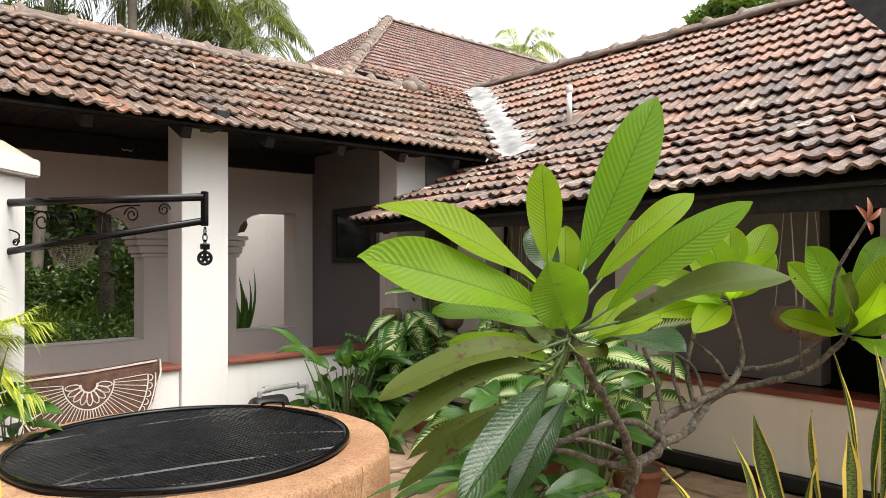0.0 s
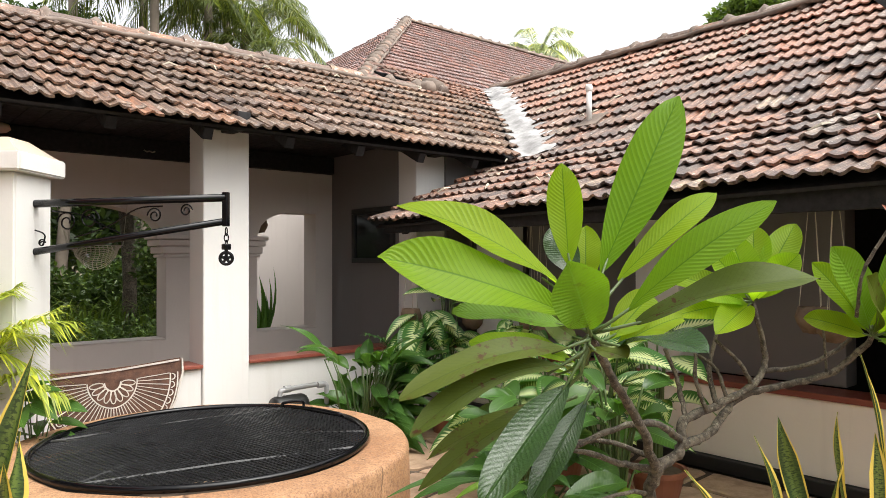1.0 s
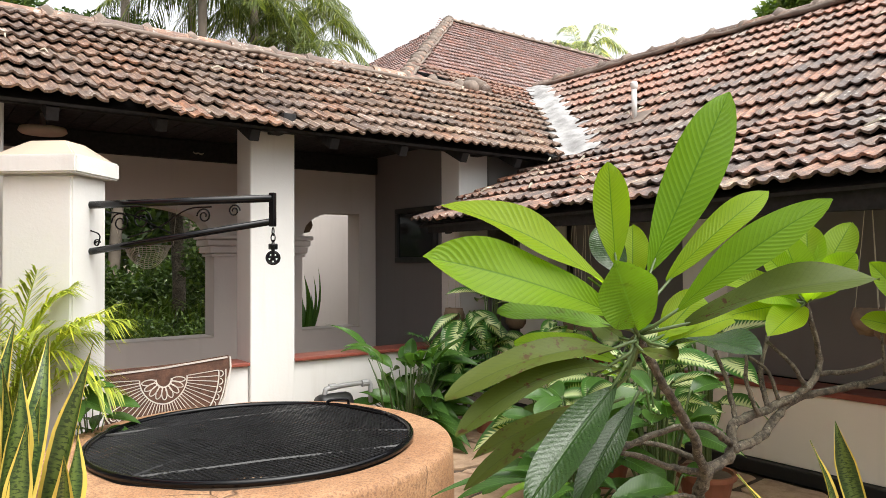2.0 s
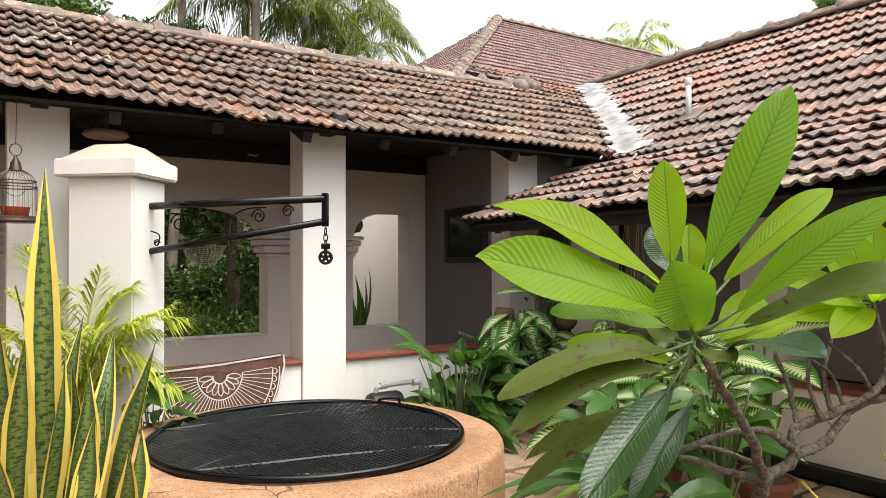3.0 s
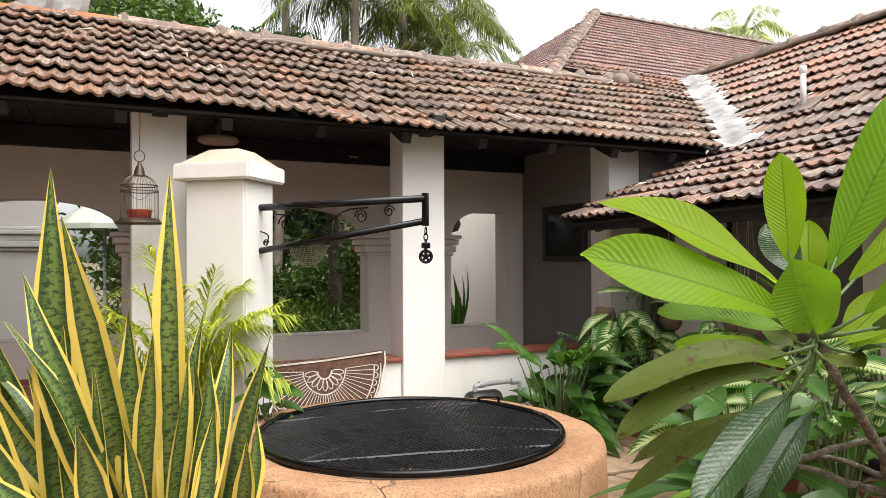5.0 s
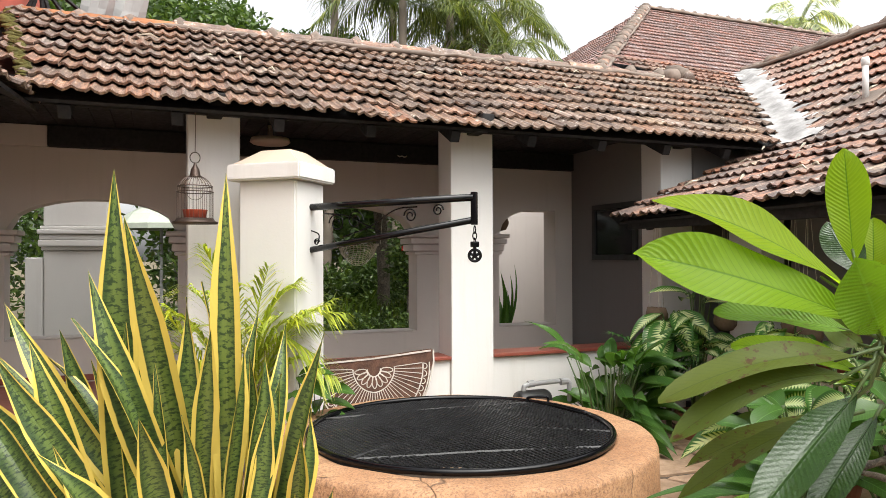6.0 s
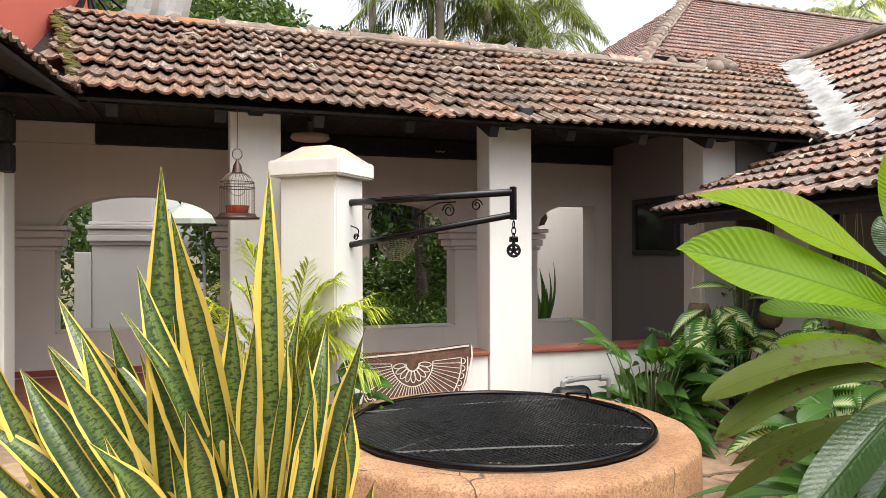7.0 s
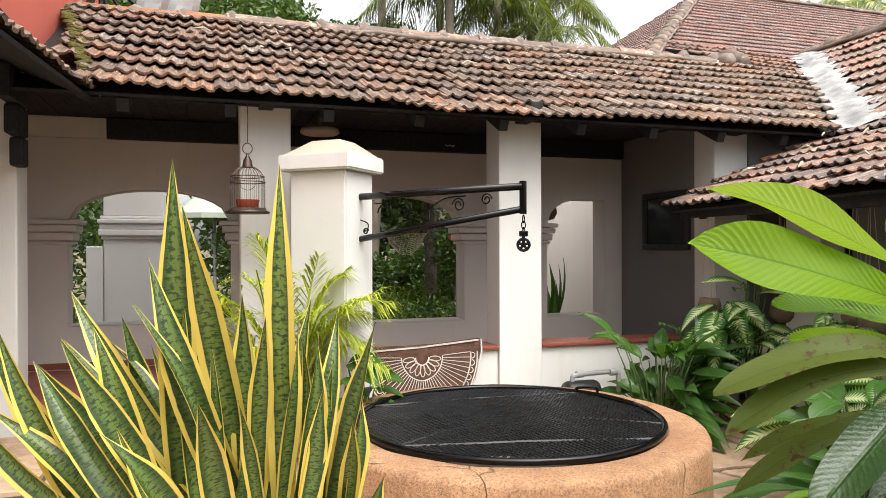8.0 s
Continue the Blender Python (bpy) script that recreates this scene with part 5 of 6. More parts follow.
BRANCHES = [  # way, radius at its foot, radius at its end
    ([(2.499, 1.74, 0.127), (2.459, 1.69, 0.412), (2.424, 1.624, 0.584)], 0.0338, 0.0285),
    ([(2.424, 1.624, 0.562), (2.244, 1.581, 0.776), (2.052, 1.548, 0.954), (1.909, 1.526, 1.111)], 0.0225, 0.015),
    ([(2.424, 1.624, 0.573), (2.531, 1.594, 0.622), (2.586, 1.61, 0.718), (2.773, 1.575, 0.763), (2.926, 1.504, 0.837), (3.008, 1.495, 0.941), (2.92, 1.503, 1.178)], 0.027, 0.012),
    ([(2.536, 1.59, 0.644), (2.703, 1.573, 0.662), (2.875, 1.551, 0.775), (3.04, 1.468, 0.819), (3.249, 1.347, 0.861), (3.3, 1.231, 0.974), (3.28, 1.181, 1.038)], 0.0225, 0.0135),
    ([(3.054, 1.522, 0.874), (3.178, 1.41, 0.897), (3.284, 1.314, 0.968), (3.296, 1.233, 1.068)], 0.0135, 0.0097),
    ([(2.424, 1.624, 0.562), (2.284, 1.683, 0.603), (2.094, 1.718, 0.673), (1.96, 1.771, 0.681)], 0.0165, 0.009),
]
TWIGS = [  # way, radius at its foot, radius at its end
    ([(2.531, 1.594, 0.665), (2.372, 1.601, 0.747), (2.182, 1.637, 0.75), (1.965, 1.699, 0.695), (1.823, 1.76, 0.671)], 0.018, 0.009),
    ([(2.77, 1.578, 0.763), (2.795, 1.62, 0.902), (2.861, 1.625, 1.035)], 0.0135, 0.0097),
    ([(2.922, 1.507, 0.833), (2.836, 1.515, 0.932), (2.717, 1.554, 1.029)], 0.012, 0.0075),
    ([(3.245, 1.35, 0.861), (3.239, 1.353, 1.004), (3.23, 1.36, 1.1)], 0.0075, 0.006),
    ([(3.014, 1.15, 1.124), (2.977, 1.112, 1.296), (3.003, 1.018, 1.483)], 0.009, 0.0067),
    ([(2.60, 1.61, 0.72), (2.63, 1.66, 0.86), (2.60, 1.70, 0.99)], 0.014, 0.009),
    ([(2.70, 1.58, 0.75), (2.66, 1.60, 0.87), (2.69, 1.62, 0.97)], 0.012, 0.008),
    ([(2.82, 1.56, 0.78), (2.78, 1.58, 0.90), (2.73, 1.63, 0.96)], 0.011, 0.007),
    ([(2.45, 1.66, 0.60), (2.30, 1.80, 0.66), (2.12, 1.95, 0.63)], 0.014, 0.008),
    ([(2.46, 1.68, 0.45), (2.30, 1.66, 0.50), (2.10, 1.72, 0.48)], 0.012, 0.007),
]
SWORDS_A = [
    ((-0.017, 2.292, 0.514), (-0.044, 2.166, 1.578), 0.086),
    ((0.25, 2.222, 0.506), (0.233, 2.183, 1.578), 0.078),
    ((0.153, 2.299, 0.588), (-0.018, 2.091, 1.452), 0.083),
    ((0.17, 2.326, 0.476), (-0.106, 2.184, 1.318), 0.089),
    ((0.059, 2.253, 0.614), (-0.335, 2.435, 1.227), 0.094),
    ((0.013, 2.301, 0.539), (-0.324, 2.23, 1.112), 0.1),
    ((-0.174, 2.384, 0.433), (-0.515, 2.402, 1.14), 0.095),
    ((0.09, 2.302, 0.545), (-0.136, 2.143, 1.199), 0.093),
    ((-0.057, 2.197, 0.557), (-0.247, 2.249, 1.137), 0.1),
    ((-0.158, 2.374, 0.419), (-0.527, 2.39, 0.906), 0.101),
    ((0.2, 2.3, 0.482), (0.175, 2.233, 1.282), 0.087),
    ((0.148, 2.217, 0.49), (0.135, 2.272, 1.238), 0.102),
    ((0.261, 2.107, 0.52), (0.4, 2.208, 1.166), 0.08),
    ((0.367, 2.255, 0.445), (0.461, 1.993, 1.149), 0.088),
]
SWORDS_B = [
    ((0.413, 2.1, 0.439), (0.513, 2.095, 0.714), 0.09),
    ((0.237, 2.169, 0.529), (0.324, 2.088, 1.099), 0.092),
    ((0.341, 2.251, 0.433), (0.373, 2.13, 1.029), 0.095),
    ((0.09, 2.323, 0.488), (0.046, 2.338, 1.146), 0.104),
    ((-0.059, 2.225, 0.484), (-0.422, 2.414, 1.027), 0.1),
    ((-0.02, 2.369, 0.501), (-0.198, 2.428, 1.146), 0.092),
    ((0.366, 2.097, 0.479), (0.455, 2.141, 0.927), 0.099),
    ((0.221, 2.16, 0.535), (0.284, 2.156, 1.155), 0.078),
    ((0.059, 2.361, 0.443), (0.007, 2.329, 1.099), 0.078),
    ((0.028, 2.249, 0.478), (-0.093, 2.345, 1.021), 0.08),
    ((0.167, 2.279, 0.478), (0.189, 2.105, 1.163), 0.1),
    ((0.394, 2.173, 0.443), (0.396, 1.963, 0.901), 0.077),
]
SWORDS_LOW = [
    ((-0.06, 2.33, 0.47), (-0.451, 2.552, 1.008), 0.135),
    ((-0.07, 2.40, 0.50), (-0.585, 2.586, 1.101), 0.115),
    ((-0.12, 2.30, 0.47), (-0.62, 2.594, 0.857), 0.095),
    ((-0.14, 2.22, 0.46), (-0.63, 2.46, 0.663), 0.085),
    ((-0.02, 2.30, 0.60), (-0.374, 2.527, 1.075), 0.055),
    ((0.0, 2.30, 0.60), (-0.283, 2.498, 1.103), 0.06),
    ((0.02, 2.10, 0.50), (-0.20, 1.98, 0.92), 0.10),
    ((0.10, 2.05, 0.50), (0.02, 1.93, 0.98), 0.105),
]
SWORDS_C = [
    ((1.923, 0.727, 0.686), (1.895, 0.751, 1.125), 0.049),
    ((1.957, 0.697, 0.66), (1.994, 0.696, 1.154), 0.058),
    ((1.816, 0.824, 0.687), (1.724, 0.861, 0.991), 0.058),
    ((1.767, 0.868, 0.687), (1.656, 0.881, 0.954), 0.046),
    ((1.894, 0.754, 0.686), (1.84, 0.778, 0.997), 0.045),
    ((1.821, 0.82, 0.661), (1.78, 0.747, 0.903), 0.05),
    ((1.986, 0.671, 0.673), (1.989, 0.644, 1.107), 0.047),
    ((1.665, 0.96, 0.661), (1.505, 0.961, 0.891), 0.056),
    ((1.976, 0.679, 0.686), (1.911, 0.651, 1.038), 0.057),
    ((1.801, 0.837, 0.661), (1.814, 0.867, 0.841), 0.05),
    ((1.918, 0.732, 0.686), (1.877, 0.715, 0.957), 0.052),
]

plum = thing("plumeria", (2.33, 1.80, 0), "frangipani shrub with large glossy ribbed leaves and knotty grey branches", "shrub")
for n_, (way, r0, r1) in enumerate(BRANCHES + TWIGS):
    pts = smooth_path(way, 7)
    rads = [0.82 * (r0 + (r1 - r0) * k / (len(pts) - 1)) for k in range(len(pts))]
    rr = random.Random(n_)
    pts = [p + Vector((rr.uniform(-1, 1), rr.uniform(-1, 1), rr.uniform(-1, 1))) * rads[k] * 0.22 for k, p in enumerate(pts)]
    v, f = tube(pts, rads, 9, knots=0.17, rnd=rr)
    pydata("branch" if n_ else "trunk", v, f, BARK, plum, "", True)
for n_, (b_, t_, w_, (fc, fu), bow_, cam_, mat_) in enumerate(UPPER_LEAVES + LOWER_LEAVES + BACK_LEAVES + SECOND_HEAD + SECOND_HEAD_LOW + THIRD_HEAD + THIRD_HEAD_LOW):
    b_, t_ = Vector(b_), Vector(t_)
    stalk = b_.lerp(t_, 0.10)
    lf_ = leaf(plum, mat_, stalk, t_, w_, TO_CAMERA * fc + Vector((0, 0, fu)), bow=bow_, camber=cam_, wave=0.07, seed=n_, rows=18, cols=8)
    hub = min((Vector(way[-1]) for way, _, _ in (BRANCHES[1], BRANCHES[2], BRANCHES[3])), key=lambda q: (q - b_).length)
    v, f = tube([hub if (hub - b_).length < 0.25 else b_, b_.lerp(hub, 0.3) if (hub - b_).length < 0.25 else b_.lerp(stalk, 0.5), stalk.lerp(t_, 0.12)], [0.007, 0.006, 0.004], 6)
    pydata("leaf_stalk", v, f, STEM, lf_, smooth=True)
for k, (dx, dz) in enumerate(((-0.03, 0.06), (0.0, 0.09), (0.035, 0.05), (0.01, -0.05))):
    v, f, uv = leaf_mesh((3.003, 1.018, 1.478), (3.003 + dx, 1.018 - dx, 1.478 + dz), 0.022, TO_CAMERA, kind="broad", bow=0.2, camber=0.5)
    pydata("dry_leaf", v, f, TERRACOTTA, plum, "withered brown leaf on a bare twig", True, uv)


def sword_clump(name, swords, at, label, lean=0.6):
    c = thing(name, at, label, "plant")
    rr = random.Random(len(swords))
    for k, (b, t, w) in enumerate(swords):
        d = Vector(t) - Vector(b)
        side = Vector((-d.y, d.x, 0))
        face = Vector((-0.2, -1.0, 0.2)) + Vector((1, 0, 0)) * rr.choice((-1.2, -0.5, -0.2, 0.1, 0.4, 0.9, 1.3)) * rr.uniform(0.6, 1.1)
        turn_ = 0.25 if (d.z > 0.8) else 1.0
        face = face.lerp(Vector((-0.1, -1.0, 0.15)), 1 - turn_)
        leaf(c, SANS, b, t, w * (1.22 if turn_ < 1 else 0.88), face, kind="sword", bow=rr.uniform(-0.08, 0.08) if abs(d.x) < 0.2 else rr.uniform(0.05, 0.15), camber=rr.uniform(0.2, 0.55), twist=turn_ * rr.choice((-0.3, 0.2, 0.4, 0.6, -0.6)) * rr.uniform(0.5, 1.2), wave=0.07, rows=16, cols=8, seed=k)
    return c


rs = random.Random(31)
SHORT = []
for k in range(10):
    bx = rs.uniform(-0.02, 0.30)
    bb = Vector((bx, 2.2 - 0.3 * bx + rs.uniform(-0.1, 0.12), 0.48))
    SHORT.append((bb, bb + Vector(((bx - 0.14) * 0.9 + rs.uniform(-0.12, 0.12), rs.uniform(-0.1, 0.1), rs.uniform(0.35, 0.72))), rs.uniform(0.05, 0.08)))
sword_clump("snake_plant", SWORDS_A + SWORDS_B + SWORDS_LOW + SHORT, (0.12, 2.2, 0.45), "dense clump of yellow-edged banded snake plant leaves")
pot("planter", (0.12, 2.22, 0.0), 0.30, 0.50, "wide terracotta planter holding the snake plant")
sword_clump("snake_plant", SWORDS_C, (1.55, 0.75, 0.5), "young clump of yellow-edged snake plant leaves")
pot("planter", (1.55, 0.72, 0.0), 0.24, 0.62, "terracotta planter holding young snake plants")


def stalk_leaves(c, material, at, count, height, spread, size, seed, kind="broad", droop=0.3, aim=None, upright=0.5):
    """Leaves on arching stalks from a crown at a point."""
    rr = random.Random(seed)
    at = Vector(at)
    for k in range(count):
        a = rr.uniform(0, 2 * math.pi) if aim is None else aim + rr.gauss(0, 1.0)
        d = Vector((math.cos(a), math.sin(a), 0))
        h = height * rr.uniform(0.45, 1.0)
        s = spread * rr.uniform(0.25, 0.8)
        p1 = at + d * s * 0.5 + Vector((0, 0, h))
        ln = size * rr.uniform(0.7, 1.2)
        tip = p1 + d * ln * rr.uniform(0.5, 0.95) + Vector((0, 0, ln * (upright * rr.uniform(0, 1.2) - droop)))
        lf_ = leaf(c, material, p1, tip, ln * rr.uniform(0.30, 0.42), d * -0.3 + Vector((0, 0, 1)) + TO_CAMERA * 0.5, kind=kind, bow=rr.uniform(0.05, 0.16), camber=rr.uniform(0.15, 0.45), wave=0.03, rows=10, cols=6, seed=k)
        v, f = tube(smooth_path([at + d * 0.02, at + d * s * 0.25 + Vector((0, 0, h * 0.6)), p1, p1.lerp(tip, 0.1)], 3), [0.008] * 4 + [0.006] * 6, 5)
        pydata("stalk", v, f, STEM, lf_, smooth=True)
    return c


# ginger-like clump before the low wall
gin = thing("ginger_clump", (3.0, 4.5, 0), "lush clump of broad glossy ginger leaves by the wall", "plant")
rr = random.Random(21)
for k in range(120):
    a = rr.uniform(0, 2 * math.pi)
    s = rr.uniform(0.0, 0.16)
    b = Vector((3.10 + s * math.cos(a), 4.5 + s * math.sin(a), 0.03))
    d = Vector((math.cos(a), math.sin(a) * 0.7 - 0.15, 0))
    h = rr.uniform(0.06, 0.58)
    p1 = b + d * 0.14 + Vector((0, 0, h))
    ln = rr.uniform(0.36, 0.56)
    tip = p1 + d * ln * 0.85 + Vector((0, 0, ln * rr.uniform(-0.55, 0.8) * (0.4 + h)))
    if tip.x < 2.95 and tip.y < 4.75 and min(tip.z, p1.z) < 0.52:
        continue
    lf_ = leaf(gin, BROAD, p1, tip, rr.uniform(0.10, 0.14), Vector((0, 0, 1)) - d * 0.4 + TO_CAMERA * 0.5, kind="lance", bow=rr.uniform(0.08, 0.20), camber=0.3, wave=0.03, rows=10, cols=6, seed=k)
    v, f = tube([b, b.lerp(p1, 0.6) + Vector((0, 0, 0.05)), p1.lerp(tip, 0.1)], [0.009, 0.007, 0.004], 5)
    pydata("stalk", v, f, STEM, lf_, smooth=True)


def frond(parent, root, tip, rise, leaflets, length, material, seed, droop=0.3, width=0.018, name="frond", fan=0.9):
    """One feather frond: an arching rib with leaflets on both sides."""
    rr = random.Random(seed)
    root, tip = Vector(root), Vector(tip)
    mid = root.lerp(tip, 0.5) + Vector((0, 0, rise))
    path = smooth_path([root, mid, tip], 12)
    v, f = tube(path, [0.012 * (1 - 0.85 * k / (len(path) - 1)) * max(1, length * 2) for k in range(len(path))], 4)
    n = len(path) - 1
    for k in range(leaflets):
        t = 0.16 + 0.84 * k / leaflets
        q = t * n
        i = min(int(q), n - 1)
        p = path[i].lerp(path[i + 1], q - i)
        d = (path[i + 1] - path[i]).normalized()
        s = d.cross(Vector((0, 0, 1))).normalized()
        for side in (-1, 1):
            ln = length * (0.55 + 0.45 * math.sin(math.pi * min(1, t * 0.9 + 0.1))) * rr.uniform(0.8, 1.1) * (1 - 0.45 * max(0, t - 0.7) / 0.3)
            w = (s * side * rr.uniform(0.75, 1.0) + d * fan * rr.uniform(0.6, 1.0) + Vector((0, 0, rr.uniform(-0.1, 0.25)))).normalized()
            m1 = p + w * ln * 0.5 + Vector((0, 0, -droop * ln * 0.15))
            m2 = p + w * ln + Vector((0, 0, -droop * ln * rr.uniform(0.5, 1.0)))
            c = w.cross(Vector((0, 0, 1))).normalized() * width * 0.5
            o = len(v)
            v += [tuple(p - c * 0.5), tuple(p + c * 0.5), tuple(m1 + c), tuple(m1 - c), tuple(m2)]
            f += [(o, o + 1, o + 2, o + 3), (o + 3, o + 2, o + 4)]
    return pydata(name, v, f, material, parent)


areca = thing("areca_palm", (0.48, 4.62, 0.17), "yellow-green feathery areca palm beside the post", "palm")
rr = random.Random(5)
AB = Vector((0.50, 4.58, 0.35))
for k, tp in enumerate(((0.30, 4.50, 1.42), (1.08, 4.30, 1.02), (0.92, 4.25, 0.78), (0.10, 4.55, 1.08), (0.84, 4.42, 1.22), (0.50, 4.3, 0.95), (0.95, 4.45, 0.95), (0.15, 4.3, 0.75), (-0.05, 4.6, 0.9), (0.66, 4.4, 1.30), (0.40, 4.35, 1.25), (1.02, 4.2, 0.65), (0.2, 4.2, 1.2), (0.7, 4.1, 1.05), (0.98, 4.1, 1.12), (0.3, 4.1, 1.0), (-0.1, 4.3, 1.15))):
    frond(areca, AB + Vector((rr.uniform(-0.06, 0.06), rr.uniform(-0.06, 0.06), 0)), tp, rr.uniform(0.14, 0.3), 34, 0.34, ARECA, k, 0.6, 0.012, fan=1.3)
pot("planter", (0.50, 4.58, 0.17), 0.17, 0.22, "terracotta pot with an areca palm")

bro = thing("broadleaf_plant", (0.98, 4.12, 0), "low plant with broad dark green leaves at the well", "plant")
rr = random.Random(9)
for k in range(22):
    a = rr.uniform(-2.6, 1.0)
    b = Vector((0.92, 4.32, 0.25)) + Vector((rr.uniform(-0.14, 0.05), rr.uniform(-0.08, 0.05), rr.uniform(0.0, 0.42)))
    d = Vector((math.cos(a), math.sin(a), rr.uniform(-0.35, 0.35)))
    ln = rr.uniform(0.16, 0.25)
    lf_ = leaf(bro, BROAD, b, b + d.normalized() * ln, ln * 0.46, Vector((0, 0, 1)) + TO_CAMERA * 0.5, kind="broad", bow=0.08, camber=0.25, rows=8, cols=6, seed=k)
    v, f = tube([(0.90, 4.36, 0.0), (0.91, 4.34, 0.2), tuple(b)], [0.006, 0.005, 0.003], 5)
    pydata("stalk", v, f, STEM, lf_)

# dumb canes and friends by the right wall
for k, (at, cnt, h, sp, sz) in enumerate((((3.75, 4.35, 0.12), 20, 0.95, 0.34, 0.42), ((3.75, 3.55, 0.12), 22, 0.80, 0.45, 0.40), ((3.45, 2.95, 0.12), 24, 0.68, 0.46, 0.38),
                                          ((3.05, 3.05, 0.10), 22, 0.50, 0.46, 0.36), ((3.55, 2.35, 0.12), 22, 0.80, 0.40, 0.36), ((3.05, 2.35, 0.1), 20, 0.72, 0.40, 0.34))):
    c = thing("dumb_cane", at, "dumb cane with cream-feathered green leaves in a terracotta pot", "plant", "potted dumb canes")
    stalk_leaves(c, DIEFF, Vector(at) + Vector((0, 0, 0.05)), cnt, h, sp, sz, 40 + k, droop=0.35)
    pot("plant_pot", (at[0], at[1], 0.0), 0.15, 0.20, "terracotta pot on the paving")
for k, (at, cnt, h, sp, sz) in enumerate((((2.55, 2.35, 0.02), 26, 0.55, 0.50, 0.36), ((2.20, 2.02, 0.02), 18, 0.40, 0.45, 0.36), ((2.85, 2.65, 0.02), 24, 0.62, 0.46, 0.34), ((2.75, 2.05, 0.02), 22, 0.75, 0.46, 0.34))):
    c = thing("leafy_shrub", at, "low shrub with long shiny green leaves on the paving", "plant")
    stalk_leaves(c, BROAD, at, cnt, h, sp, sz, 60 + k, kind="plumeria", droop=0.3)

corner = thing("dumb_cane", (3.62, 4.5, 0.12), "tall dumb cane with drooping cream-feathered leaves in the corner", "plant", "potted dumb canes")
stalk_leaves(corner, DIEFF, (3.62, 4.48, 0.5), 14, 0.45, 0.30, 0.46, 55, droop=0.75, aim=-2.2, upright=0.3)
v, f = tube([(3.62, 4.5, 0.02), (3.61, 4.49, 0.3), (3.62, 4.48, 0.56)], [0.022, 0.02, 0.016], 8)
pydata("stem", v, f, STEM, corner, smooth=True)

low = thing("peace_lily", (2.35, 2.15, 0), "low clump of long narrow shiny leaves on the paving", "plant")
rl = random.Random(91)
for k in range(30):
    a = rl.uniform(2.2, 5.2)
    b = Vector((2.38 + rl.uniform(-0.1, 0.1), 2.12 + rl.uniform(-0.1, 0.1), 0.04))
    d = Vector((math.cos(a), math.sin(a), 0))
    h = rl.uniform(0.12, 0.42)
    p1 = b + d * 0.12 + Vector((0, 0, h))
    tip = p1 + d * rl.uniform(0.30, 0.52) + Vector((0, 0, rl.uniform(-0.22, 0.10)))
    lf_ = leaf(low, PLUM_MID if k % 3 == 0 else BROAD, p1, tip, rl.uniform(0.05, 0.085), Vector((0, 0, 1)) + TO_CAMERA * 0.3, kind="lance", bow=rl.uniform(0.06, 0.16), camber=0.3, wave=0.04, rows=10, cols=6, seed=k)
    v, f = tube([b, b.lerp(p1, 0.6) + Vector((0, 0, 0.03)), p1.lerp(tip, 0.1)], [0.006, 0.005, 0.003], 5)
    pydata("stalk", v, f, STEM, lf_, smooth=True)

# small dark fan palm behind the ginger
fp = thing("small_palm", (3.55, 4.6, 0), "small dark green feather palm in the shaded corner", "palm")
for k in range(12):
    a = rr.uniform(0, 6.28)
    frond(fp, (3.55, 4.55, 0.2), (3.55 + 0.45 * math.cos(a), 4.45 + 0.35 * math.sin(a), rr.uniform(0.45, 0.95)), 0.18, 18, 0.20, FERNY, 80 + k, 0.4, 0.014)


def hanging_shell(at, cord, seed):
    h = thing("hanging_planter", at, "brown coconut-husk planter hanging on thin cords", "hanging planter", "hanging planters")
    rr_ = random.Random(seed)
    v, f = lathe([(0.0, -0.075), (0.045, -0.068), (0.080, -0.025), (0.084, 0.01), (0.070, 0.055), (0.060, 0.056), (0.068, 0.01), (0.0, -0.03)], at, 16)
    v = [(x + rr_.uniform(-0.005, 0.005), y + rr_.uniform(-0.005, 0.005), z + rr_.uniform(-0.005, 0.005)) for x, y, z in v]
    pydata("husk", v, f, HUSK, h, smooth=True)
    for k in range(3):
        a = 2.1 * k + seed
        v, f = tube([(at[0] + 0.065 * math.cos(a), at[1] + 0.065 * math.sin(a), at[2] + 0.05), (at[0], at[1], at[2] + cord)], 0.0018, 4)
        pydata("cord", v, f, ROPE, h)


for k, (at, cord) in enumerate((((3.58, 4.58, 0.90), 0.85), ((3.98, 4.30, 0.86), 0.9), ((3.95, 3.65, 0.88), 0.88), ((3.85, 3.45, 0.86), 0.9), ((3.75, 1.60, 1.05), 0.75), ((3.70, 1.48, 1.02), 0.78))):
    hanging_shell(at, cord, k)
hanging_shell((3.46, 6.98, 1.70), 0.50, 7)

# net hung in the middle arch
NX = 1.535
net = thing("hanging_net", (1.69, 6.45, 1.3), "pale knotted cord net sagging in the arch", "net")
sets = []
for k in range(12):
    t = k / 11
    pts = [(NX + 0.42 * s, 6.45, 1.47 - (0.18 * t) * math.sin(math.pi * s) - 0.02 * t) for s in np.linspace(0.02 + 0.1 * t, 0.98 - 0.1 * t, 12)]
    sets.append(tube(pts, 0.0036, 3))
for k in range(12):
    s = 0.06 + 0.88 * k / 11
    sets.append(tube([(NX + 0.42 * (s + 0.03 * math.sin(j)), 6.45, 1.47 - 0.20 * math.sin(math.pi * s) * j / 6) for j in range(7)], 0.0036, 3))
sets.append(tube([(NX, 6.45, 1.47), (NX - 0.06, 6.60, 1.84)], 0.003, 4))
sets.append(tube([(NX + 0.42, 6.45, 1.47), (NX + 0.50, 6.60, 1.84)], 0.003, 4))
v, f = join(*sets)
pydata("mesh", v, f, ROPE, net)


